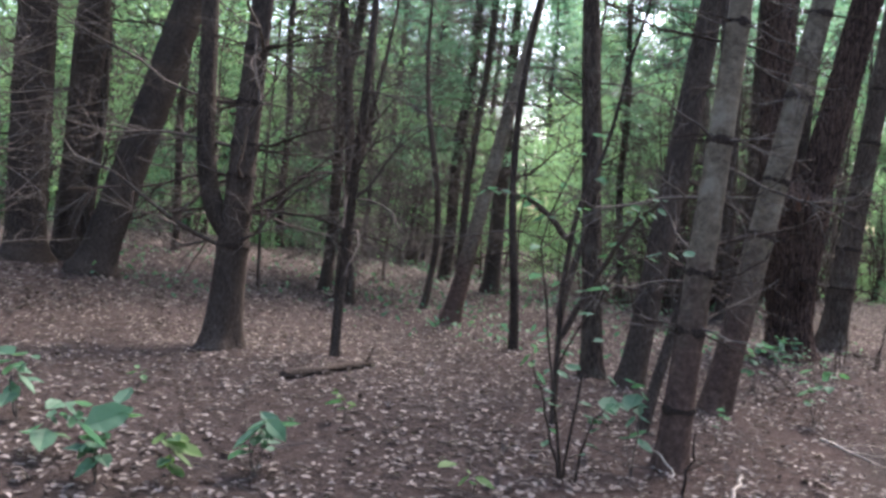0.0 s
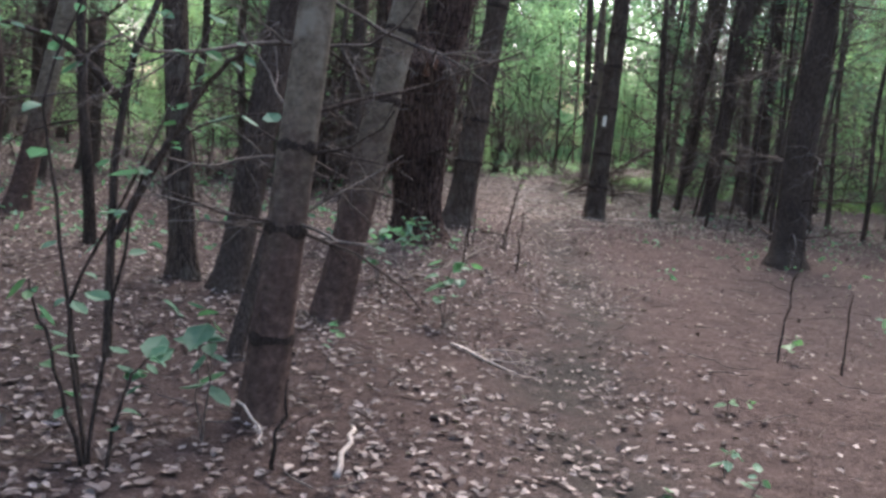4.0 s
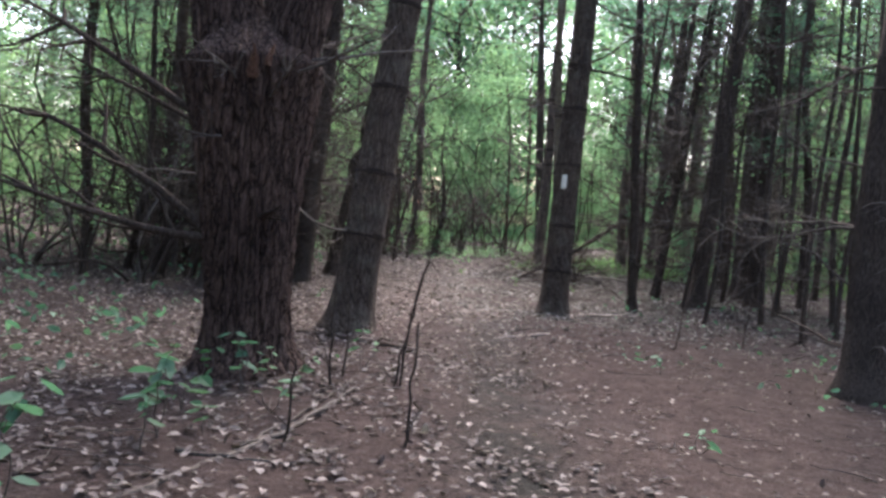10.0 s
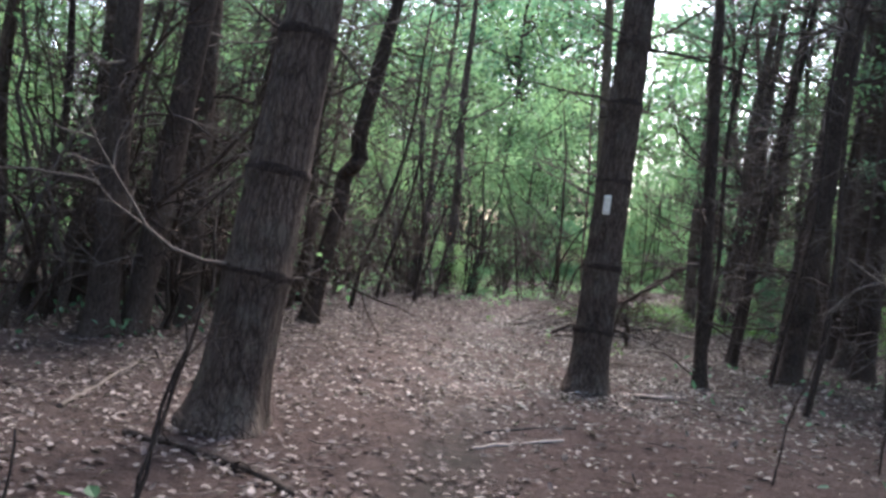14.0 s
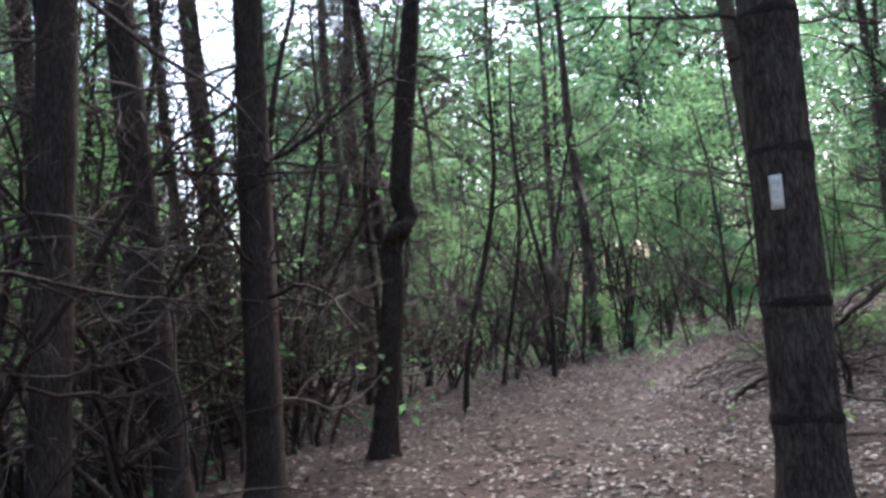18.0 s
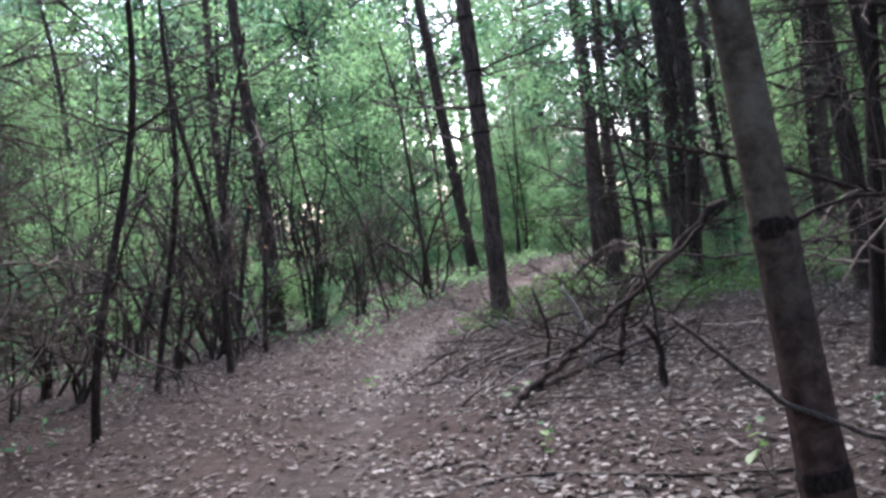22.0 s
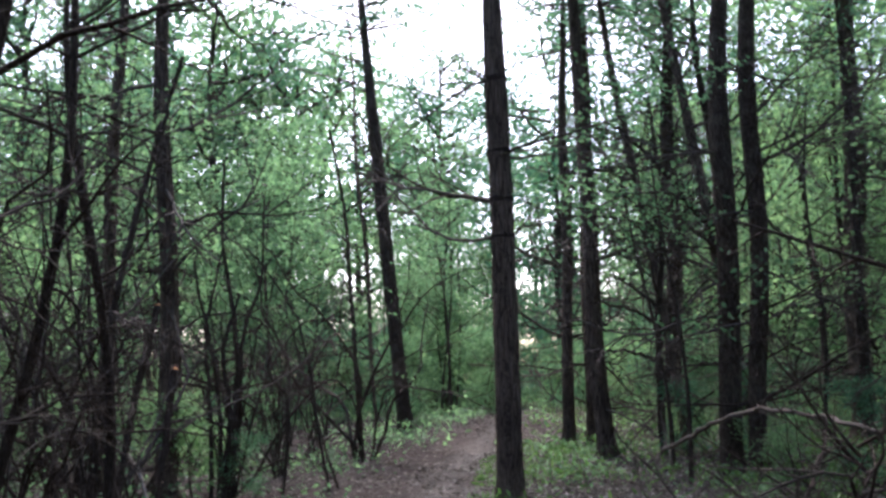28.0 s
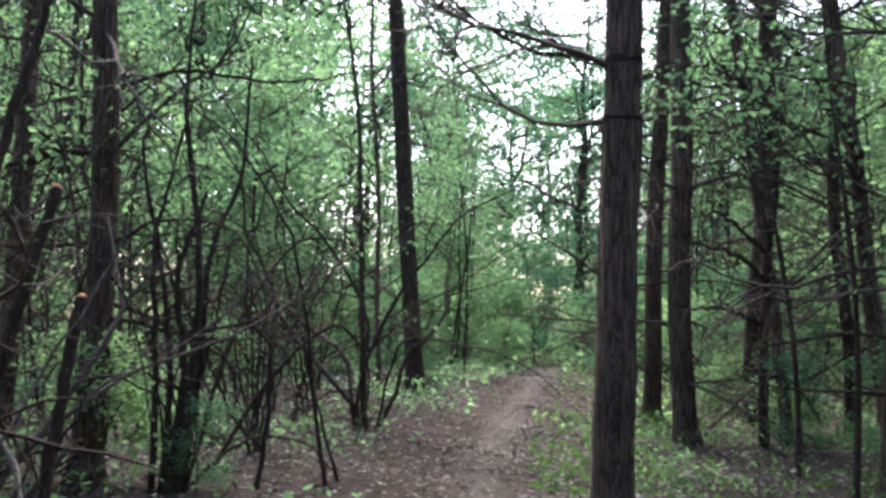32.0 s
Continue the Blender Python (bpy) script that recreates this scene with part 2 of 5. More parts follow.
# ---- mesh helpers ----


class Build:
    """Collects tubes and leaves, then links them as one mesh."""

    def __init__(self):
        self.v, self.q, self.n = [], [], 0

    def tube(self, pts, radii, sides=6, cap=True):
        pts, radii = np.asarray(pts, float), np.asarray(radii, float)
        k = len(pts)
        tan = np.gradient(pts, axis=0)
        tan /= np.linalg.norm(tan, axis=1)[:, None] + 1e-9
        ref = np.array((0.0, 0.0, 1.0)) if abs(tan[:, 2]).mean() < 0.8 else np.array((1.0, 0.0, 0.0))
        e1 = np.cross(tan, ref)
        e1 /= np.linalg.norm(e1, axis=1)[:, None] + 1e-9
        e2 = np.cross(tan, e1)
        a = np.linspace(0, 2 * np.pi, sides, endpoint=False)
        rr = radii if radii.ndim == 2 else np.repeat(radii[:, None], sides, 1)
        ring = pts[:, None] + rr[..., None] * (np.cos(a)[None, :, None] * e1[:, None] + np.sin(a)[None, :, None] * e2[:, None])
        i = np.arange(k - 1)[:, None] * sides
        j = np.arange(sides)[None]
        jn = (j + 1) % sides
        quads = np.stack([i + j, i + jn, i + sides + jn, i + sides + j], -1).reshape(-1, 4) + self.n
        self.v.append(ring.reshape(-1, 3))
        self.q.append(quads)
        self.n += k * sides
        if cap:
            self.v.append(pts[-1:] + tan[-1:] * radii[-1].max() * 0.5)
            s = self.n - sides
            self.q.append(np.array([[s + x, s + (x + 1) % sides, self.n, self.n] for x in range(sides)]))
            self.n += 1
        return self

    def leaves(self, centres, size, rng, flat=0.5, long=1.6, fold=0.25):
        """Folded leaf shapes of six corners, turned at random."""
        c = np.asarray(centres, float)
        m_ = len(c)
        if not m_:
            return self
        s = size * rng.uniform(0.6, 1.35, m_)[:, None]
        d = rng.normal(size=(m_, 3))
        d[:, 2] *= 1 - flat
        d /= np.linalg.norm(d, axis=1)[:, None]
        up = rng.normal(size=(m_, 3)) * (1 - flat) + np.array((0, 0, 1.0)) * (0.3 + flat)
        w = np.cross(d, up)
        w /= np.linalg.norm(w, axis=1)[:, None] + 1e-9
        nrm = np.cross(w, d)
        d, w, nrm = d * s * long * 0.5, w * s * 0.5, nrm * s * fold
        vs = np.stack([c - d, c - d * 0.15 + w + nrm, c + d - nrm * 0.5, c - d * 0.15 - w + nrm], 1)
        self.v.append(vs.reshape(-1, 3))
        base = self.n + np.arange(m_)[:, None] * 4
        self.q.append(np.concatenate([base + np.array([[0, 1, 2, 2]]), base + np.array([[0, 2, 3, 3]])]))
        self.n += 4 * m_
        return self

    def ovals(self, centres, size, rng, flat=0.5, long=1.7, fold=0.12, curl=0.15, heading=None):
        """Oval leaves folded along the midrib and curled along their length."""
        c = np.asarray(centres, float)
        m_ = len(c)
        if not m_:
            return self
        s = (size * rng.uniform(0.55, 1.3, m_))[:, None]
        d = rng.normal(size=(m_, 3)) if heading is None else np.asarray(heading, float) + rng.normal(0, 0.35, (m_, 3))
        d[:, 2] *= 1 - flat
        d /= np.linalg.norm(d, axis=1)[:, None] + 1e-9
        up = rng.normal(size=(m_, 3)) * (1 - flat) + np.array((0, 0, 1.0)) * (0.2 + flat)
        w = np.cross(d, up)
        w /= np.linalg.norm(w, axis=1)[:, None] + 1e-9
        nrm = np.cross(w, d)
        bow = rng.uniform(-1, 1, m_)[:, None] * curl
        cup = rng.uniform(0.2, 1.2, m_)[:, None] * fold
        L, W, N = d * s * long, w * s * 0.5, nrm * s
        mids = [c + L * f_ + N * bow * (f_ - f_ * f_) * 4 for f_ in (0.0, 0.3, 0.68, 1.0)]
        vs = np.stack([mids[0], mids[1] - W * 0.95 + N * cup, mids[1], mids[1] + W * 0.95 + N * cup, mids[2] - W * 0.8 + N * cup, mids[2], mids[2] + W * 0.8 + N * cup, mids[3]], 1)
        self.v.append(vs.reshape(-1, 3))
        base = self.n + np.arange(m_)[:, None] * 8
        for f4 in ((0, 2, 1, 1), (0, 3, 2, 2), (1, 2, 5, 4), (2, 3, 6, 5), (4, 5, 7, 7), (5, 6, 7, 7)):
            self.q.append(base + np.array([f4]))
        self.n += 8 * m_
        return self

    def mesh(self, name, material, smooth=True):
        me = bpy.data.meshes.new(name)
        v = np.concatenate(self.v)
        q = np.concatenate(self.q)
        tri = q[:, 2] == q[:, 3]
        counts = np.where(tri, 3, 4)
        loops = q.ravel()[np.repeat(np.stack([np.ones_like(tri)] * 3 + [~tri], 1).reshape(-1), 1)]
        me.vertices.add(len(v))
        me.vertices.foreach_set("co", v.ravel())
        me.loops.add(len(loops))
        me.loops.foreach_set("vertex_index", loops.astype(np.int32))
        me.polygons.add(len(q))
        me.polygons.foreach_set("loop_start", np.r_[0, np.cumsum(counts)[:-1]].astype(np.int32))
        me.polygons.foreach_set("use_smooth", np.full(len(q), smooth))
        me.update(calc_edges=True)
        me.materials.append(material)
        return me


def part(name, me, parent, label=""):
    ob = new(name, me)
    ob.parent = parent
    if label:
        tagged(ob, label)
    return ob


def thing(name, label, category, at, group="", kind=""):
    ob = new(name)
    ob.location = at
    return tagged(ob, label, category, group, kind)


# ---- ground shape ----
TRAIL = [(0.7, -12), (0.8, -2), (1.1, 4.3), (1.7, 7.8), (2.05, 10), (2.4, 15.3), (2.45, 18.5), (3.05, 23.3), (4.3, 27.7), (6.5, 32.8), (8.3, 36.2), (10.0, 39), (13.5, 45)]
TRAIL_XY = np.array(TRAIL, float)


def trail_x(y):
    return np.interp(y, TRAIL_XY[:, 1], TRAIL_XY[:, 0])


def smooth01(v):
    v = np.clip(v, 0, 1)
    return v * v * (3 - 2 * v)


def ground_z(x, y):
    x, y = np.asarray(x, float), np.asarray(y, float)
    z = 0.38 * smooth01((y - 34) / 6)
    z = z + 0.035 * np.sin(x * 0.9 + 1.3) * np.cos(y * 0.7) + 0.02 * np.sin(x * 2.3 + y * 1.7)
    z = z + 0.55 * smooth01((-x - 5.5) / 6) * (1 - smooth01((y - 17) / 7))
    z = z - 0.05 * np.exp(-((x - trail_x(y)) / 0.45) ** 2)
    return z


def axis(lo, hi, near_lo, near_hi, step, far):
    mid_ = np.arange(near_lo, near_hi, step)
    a = near_lo - np.geomspace(step, near_lo - lo, far)[::-1]
    b_ = near_hi + np.geomspace(step, hi - near_hi, far)
    return np.concatenate([a, mid_, b_])


gx, gy = axis(-900, 900, -6, 12, 0.12, 40), axis(-900, 1100, -3, 40, 0.12, 40)
GX, GY = np.meshgrid(gx, gy)
rng = np.random.default_rng(5)
GZ = ground_z(GX, GY) + rng.normal(0, 0.007, GX.shape) * (np.hypot(GX - 3, GY - 18) < 60)
bg = Build()
bg.v.append(np.stack([GX, GY, GZ], -1).reshape(-1, 3))
nx, ny = len(gx), len(gy)
ii, jj = np.meshgrid(np.arange(nx - 1), np.arange(ny - 1))
k0 = jj * nx + ii
bg.q.append(np.stack([k0, k0 + 1, k0 + nx + 1, k0 + nx], -1).reshape(-1, 4))
me = bg.mesh("ground", M_FLOOR)
dist = np.abs(GX - trail_x(GY))
edge = 0.5 + 0.5 * np.sin(GX * 9 + 2 * np.sin(GY * 3.1)) * np.sin(GY * 7.3 + GX * 2)
wear = (0.6 + 0.5 * edge) * np.exp(-(dist / 0.22) ** 2) * smooth01((GY - 18) / 8) * 0.7 + 0.08 * np.exp(-(dist / 0.5) ** 2)
blotch = np.clip(np.sin(GX * 2.7 + 1.5 * np.sin(GY * 1.9)) + np.cos(GY * 2.3 + GX * 1.1) - 0.2, 0, 1.2)
humus_v = 1.1 * blotch * np.exp(-(dist / 0.45) ** 2) + 0.75 * smooth01((GY - 12) / 10) + 0.35 * smooth01((dist - 1.0) / 2.0) - 0.25 * np.exp(-(dist / 0.9) ** 2)
damp = np.clip(0.5 + 0.5 * np.sin(GY * 2.9 + 1.3 * np.sin(GX * 4)) + 0.4 * np.sin(GY * 7.1 + GX * 6), 0, 1)
damp = (0.55 + 0.5 * damp) * np.exp(-((GX - trail_x(GY) - 0.08 * np.sin(GY * 1.1)) / 0.28) ** 2) * (1 - 0.75 * smooth01((GY - 12) / 5))
grass = 0.85 * np.maximum(smooth01((GY - 41) / 9), smooth01((np.abs(GX - 2) - 15) / 8))
for key, val in (("grass", grass), ("damp", damp), ("wear", wear), ("humus", humus_v)):
    at_ = me.attributes.new(key, "FLOAT", "POINT")
    at_.data.foreach_set("value", val.ravel().astype(np.float32))
tagged(new("ground", me), "red-brown needle and leaf covered forest floor with a worn trail", "forest floor", kind="structure")

# ---- fallen leaves ----
rng = np.random.default_rng(11)


def litter(name, n, lo, hi, near, far, size, label, bare=0.0, material=None):
    """Leaves from near to far metres beside the trail (left is negative), in drifts."""
    y = rng.uniform(lo, hi, n) + rng.normal(0, 1.3, n)
    off = near + (far - near) * rng.uniform(0, 1, n) ** 1.4 * (1 + 0.3 * np.abs(rng.normal(0, 1, n)))
    off = off + rng.normal(0, 0.26, n)
    x = trail_x(y) + off
    drift = np.sin(x * 2.1 + 0.7) * np.cos(y * 1.7 + x) + 0.7 * np.sin(x * 5.3 + y * 4.1) + rng.normal(0, 1.5, n)
    ok = drift + 1.3 * np.minimum(np.abs(off), 2.0) > bare
    x, y = x[ok], y[ok]
    bl = Build()
    bl.ovals(np.stack([x, y, ground_z(x, y) + 0.006 + rng.uniform(0, 0.014, len(x))], -1), size, rng, flat=0.84, long=1.75, fold=0.2, curl=0.35)
    return tagged(new(name, bl.mesh(name, material or M_LITTER, False)), label, "leaf litter", kind="stuff")


litter("leaf_litter", 82000, -5, 17, 0.3, -9, 0.031, "dry tan and brown leaves scattered on the forest floor", 1.3)
litter("leaf_litter", 26000, 2, 20, -8.5, -18, 0.038, "dry leaves under the far edge of the wood", 0.3)
litter("leaf_litter", 9000, -3, 17, -0.3, 6, 0.026, "sparse dry leaves among red pine needles", 0.9)
litter("leaf_litter", 24000, 16, 44, -0.1, -6, 0.038, "dry grey-brown leaves beside the trail", 0.5)
litter("leaf_litter", 46000, 15, 38, 0.1, 6, 0.035, "pale dry oak leaves heaped beside the trail", 0.6, M_PALE_LEAF)
litter("leaf_litter", 4000, 15, 40, -0.6, 0.6, 0.032, "few dry leaves lying on the trail", 1.2)

# ---- branches, shared between trees ----


def twisty(start, way, length, steps, rng, jitter=0.12, droop=0.0):
    p, d = np.array(start, float), np.array(way, float)
    d /= np.linalg.norm(d)
    out = [p.copy()]
    for _ in range(steps):
        d = d + rng.normal(0, jitter, 3) + np.array((0, 0, droop))
        d /= np.linalg.norm(d)
        p = p + d * length / steps
        out.append(p.copy())
    return np.array(out)


def branchlet(bl, start, way, length, r, depth, rng, jitter=0.13, droop=0.0, sides=5, kids=5, tips=None):
    pts = twisty(start, way, length, (3, 5, 7)[min(depth, 2)], rng, jitter, droop)
    bl.tube(pts, np.linspace(r, max(r * 0.3, 0.0012), len(pts)), sides if depth else 3, cap=False)
    if tips is not None:
        tips.append(pts[-1])
        if not depth:
            tips.append(pts[len(pts) // 2])
    if depth:
        for _ in range(kids):
            f_ = rng.uniform(0.2, 0.95)
            i_ = int(f_ * (len(pts) - 1))
            along = pts[min(i_ + 1, len(pts) - 1)] - pts[i_]
            along /= np.linalg.norm(along) + 1e-9
            side_ = rng.normal(size=3)
            side_ -= along * (side_ @ along)
            side_ /= np.linalg.norm(side_)
            branchlet(bl, pts[i_], along * 0.65 + side_ * rng.uniform(0.5, 0.95), length * rng.uniform(0.3, 0.6) * (1.1 - f_ * 0.5), r * 0.5, depth - 1, rng, jitter, droop, 4, max(kids - 1, 2), tips)


M_KNOT = bark("whorl_bark", (0.013, 0.0095, 0.008), (0.033, 0.025, 0.02), (0.075, 0.058, 0.046), scale=12)
DEAD = []
for n_ in range(8):
    rng = np.random.default_rng(100 + n_)
    bl = Build()
    branchlet(bl, (0, 0, 0), (1, 0, 0.12), 1.0, 0.012, 2, rng, 0.16, rng.uniform(-0.05, 0.06), kids=4 + n_ % 3)
    DEAD.append(bl.mesh("dead_branch", M_TWIG if n_ % 2 else M_DARK))
BARE = []
for n_ in range(4):
    rng = np.random.default_rng(140 + n_)
    bl = Build()
    branchlet(bl, (0, 0, 0), (1, 0, 0.25), 1.0, 0.013, 1, rng, 0.16, 0.02, sides=7, kids=4)
    BARE.append(bl.mesh("dead_branch", M_TWIG if n_ % 2 else M_DARK))


def needle_crown(seed, radius, height):
    rng = np.random.default_rng(seed)
    bl, tuft = Build(), []
    for z in np.arange(0.2, height, 0.45):
        for _ in range(5):
            a = rng.uniform(0, 6.283)
            ln = radius * (1 - 0.8 * z / height) * rng.uniform(0.6, 1.1)
            pts = twisty((0, 0, z), (math.cos(a), math.sin(a), rng.uniform(-0.1, 0.3)), ln, 6, rng, 0.1, -0.01)
            bl.tube(pts, np.linspace(0.022, 0.004, 7), 4, cap=False)
            for p in pts[2:]:
                tuft.append(p + rng.normal(0, 0.16, (4, 3)))
    wood = bl.mesh("crown_wood", M_TWIG)
    nb = Build()
    nb.leaves(np.concatenate(tuft), 0.055, rng, flat=0.3, long=4.5, fold=0.1)
    return wood, nb.mesh("crown", M_NEEDLE, False)


CROWNS = [needle_crown(200 + n_, 2.3, 4.8) for n_ in range(4)]


SHAPE = {}


def trunk_mesh(name, h, r0, r1, h1, lean, material, seed, whorls=(), sides=14, ring=0.1, flare=0.45, bend=0.0, rough=0.05, furrow=0.0, shift=None, power=1.0):
    rng = np.random.default_rng(seed)
    z = np.arange(-0.12, h, ring)
    r = np.where(z < h1, r0 + (r1 - r0) * np.clip(z / h1, 0, 1) ** power, r1 * np.clip(1 - (z - h1) / (h - h1), 0.06, 1))
    r = r * (1 + flare * np.exp(-np.clip(z, 0, 9) / 0.14))
    for w in whorls:
        r = r * (1 + 0.06 * np.exp(-((z - w) / 0.05) ** 2))
    ph = rng.uniform(0, 6.28, 6)
    wob = bend * (np.sin(z * 1.3 + ph[0]) - math.sin(ph[0]))
    wob2 = bend * (np.sin(z * 1.7 + ph[1]) - math.sin(ph[1]))
    pts = np.stack([lean[0] * z + wob, lean[1] * z + wob2, z], -1)
    if shift is not None:
        pts = pts + shift(z)
    a = np.linspace(0, 2 * np.pi, sides, endpoint=False)
    lob = 1 + rough * (np.sin(3 * a[None] + ph[2] + z[:, None] * 0.8) + 0.7 * np.sin(5 * a[None] + ph[3] - z[:, None] * 1.4)) * (1 + 1.5 * np.exp(-np.clip(z, 0, 9) / 0.3))[:, None]
    rr = r[:, None] * lob
    if furrow:
        cell = np.zeros_like(rr)
        for n1, n2, amp in ((19, 1.3, 1.0), (31, 3.1, 0.7), (47, 6.7, 0.5)):
            cell += amp * np.abs(np.sin(a[None] * n1 / 2 + 1.1 * np.sin(z[:, None] * n2 + a[None] * 3 + ph[4]) + ph[5]))
        rr = rr + furrow * (cell - 1.1) + rng.normal(0, furrow * 0.18, rr.shape)
    SHAPE[name] = rr
    return Build().tube(pts, rr, sides).mesh(name, material), pts, r


def add_branches(parent, pts, r, heights, rng, length, pool, per=(3, 5), up=(-0.1, 0.35), label="", sides=False):
    for z in heights:
        for _ in range(rng.integers(per[0], per[1] + 1)):
            i_ = min(int(np.searchsorted(pts[:, 2], z + rng.normal(0, 0.02))), len(pts) - 1)
            a = rng.uniform(0, 6.283)
            if sides:
                a = rng.choice((-0.15, 3.29)) + rng.normal(0, 0.45)
            ob = part("dead_branch", pool[rng.integers(len(pool))], parent, label)
            s_ = length * rng.uniform(0.5, 1.2)
            ob.matrix_basis = Matrix.LocRotScale(pts[i_] + r[i_] * 0.7 * np.array((math.cos(a), math.sin(a), 0)), Euler((rng.uniform(0, 6.283), -math.atan(rng.uniform(*up)), a), "XYZ"), (s_, s_, s_))


def pine(x, y, r0, r1, h1, lean=(0, 0), h=10.0, material=None, label="", seed=1, whorls=None, length=1.2, pool=None, per=(3, 5), near=False, dead_from=0.7, dead_to=5.5, crown=True, bare_to=0.0, gap=0.55, name="pine_tree", category="tree", **more):
    rng = np.random.default_rng(seed + 1000)
    tree_ = thing(name, label, category, (x, y, float(ground_z(x, y))))
    ws = list(whorls) if whorls is not None else list(np.arange(dead_from, dead_to, gap) + rng.normal(0, 0.08, len(np.arange(dead_from, dead_to, gap))))
    me_, pts, r = trunk_mesh("trunk", h, r0, r1, h1, lean, material or M_PINE, seed, ws, sides=28 if near else 12, ring=0.03 if near else 0.12, **more)
    shape_ = SHAPE["trunk"]
    trunk_ = part("trunk", me_, tree_)
    if near:
        for w in ws:
            i_ = int(np.searchsorted(pts[:, 2], w))
            if 1 < i_ < len(pts) - 2:
                kr = Build()
                rows_ = slice(i_ - 1, i_ + 2)
                ang_ = np.linspace(0, 6.283, 28, endpoint=False)
                swell = sum(np.exp(-(((ang_ - q_ + math.pi) % 6.283 - math.pi) / 0.32) ** 2) for q_ in rng.uniform(0, 6.283, 5))
                rise = np.array((-0.005, 0.004, -0.004))
                lump = rise[:, None] + 0.007 * np.minimum(swell, 1.2)[None] + rng.normal(0, 0.002, (len(rise), 28))
                kr.tube(pts[rows_], shape_[rows_] + lump, 28, cap=False)
                part("branch_collar", kr.mesh("branch_collar", M_KNOT), trunk_, "dark swollen branch whorl")
    add_branches(tree_, pts, r, [w for w in ws if w > bare_to], rng, length, pool or DEAD, per, sides=near)
    if crown:
        wood, needles_ = CROWNS[seed % len(CROWNS)]
        i_ = int(len(pts) * 0.62)
        s_ = h / 11 * rng.uniform(0.85, 1.15)
        for nm, me2 in (("crown_wood", wood), ("crown", needles_)):
            ob = tagged(part(nm, me2, tree_), kind="stuff")
            ob.matrix_basis = Matrix.LocRotScale(pts[i_], Euler((0, 0, seed * 1.3)), (s_, s_, s_))
    return tree_


# ---- first stretch: pines round the start of the trail ----
GREY = "grey-brown pine trunk with dark branch whorls beside the trail"
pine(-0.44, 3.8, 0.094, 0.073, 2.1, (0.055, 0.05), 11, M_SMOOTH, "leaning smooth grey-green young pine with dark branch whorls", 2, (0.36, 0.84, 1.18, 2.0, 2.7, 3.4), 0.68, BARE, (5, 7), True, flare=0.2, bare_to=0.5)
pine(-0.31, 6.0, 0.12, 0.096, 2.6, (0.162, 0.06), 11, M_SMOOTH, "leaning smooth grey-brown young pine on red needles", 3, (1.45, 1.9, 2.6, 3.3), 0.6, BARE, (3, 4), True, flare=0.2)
pine(1.0, 13.4, 0.2, 0.155, 2.9, (0.08, 0.04), 13, M_PINE, "leaning grey-brown pine trunk beside the trail", 5, (0.9, 1.48, 2.3, 3.1, 3.9), 1.1, DEAD, (2, 3), True, bare_to=0.5)
D_TREE = pine(3.68, 16.8, 0.178, 0.158, 2.7, (0.02, 0.03), 14, M_PINE, "straight grey-brown pine trunk marked with a white paint blaze", 6, (0.55, 1.17, 1.95, 2.7, 3.3, 4.2), 1.3, DEAD, (2, 4), True, bare_to=2.0)
FORKED = pine(-4.78, 5.66, 0.165, 0.115, 2.4, (0.03, 0.04), 9, M_DARK, "dark pine trunk that forks above dead side branches", 7, (0.95, 1.3, 1.6, 1.9, 2.3, 2.8), 1.6, DEAD, (4, 6), True)
pine(-1.45, 6.79, 0.1, 0.088, 2.9, (-0.1, 0.03), 9, M_PINE, "slim grey-brown pine trunk", 8, None, 0.8)
pine(-1.06, 6.5, 0.112, 0.116, 3.0, (0.11, 0.07), 9, M_DARK, "dark rough leaning trunk behind young pines", 9, None, 0.65)
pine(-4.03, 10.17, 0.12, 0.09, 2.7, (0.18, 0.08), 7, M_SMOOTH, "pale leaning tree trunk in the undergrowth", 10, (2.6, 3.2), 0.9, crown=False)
pine(-5.3, 16.5, 0.17, 0.14, 3.0, (0.0, 0.04), 10, M_DARK, "dark trunk in the thicket", 11, None, 1.1)
pine(5.04, 11.46, 0.19, 0.15, 4.1, (0.059, 0.05), 10, M_DARK, "dark pine trunk with dense dead branches", 12, None, 1.2, per=(4, 6), dead_from=0.35, gap=0.4, bend=0.03, flare=0.6)
for n_, (x, y, r0, r1, h1, lx, ly) in enumerate([(6.39, 18.9, 0.13, 0.12, 5.7, 0.087, 0.05), (8.08, 20.6, 0.14, 0.12, 4.5, 0.01, 0.05), (5.12, 18.1, 0.07, 0.06, 3.4, -0.05, 0.05), (6.83, 20.2, 0.15, 0.14, 4.9, 0.089, 0.03), (8.8, 22.6, 0.19, 0.18, 5.5, 0.0, 0.03), (6.36, 20.8, 0.055, 0.045, 4.2, 0.12, 0.04)]):
    pine(x, y, r0, r1, h1, (lx, ly), 11, M_DARK, "dark pine trunk with dead side branches at the trail's edge", 20 + n_, None, 1.05, per=(3, 4))
for n_, (x, y, r0, lx, ly) in enumerate(((-9.5, 8.2, 0.27, -0.02, 0.0), (-9.45, 9.0, 0.24, 0.02, 0.02), (-8.45, 8.35, 0.24, 0.2, 0.16))):
    pine(x, y, r0, r0 * 0.85, 6.0, (lx, ly), 11, M_DARK, "thick dark trunk at the back of the wood", 76 + 2 * n_, None, 1.4, per=(1, 2), rough=0.07)
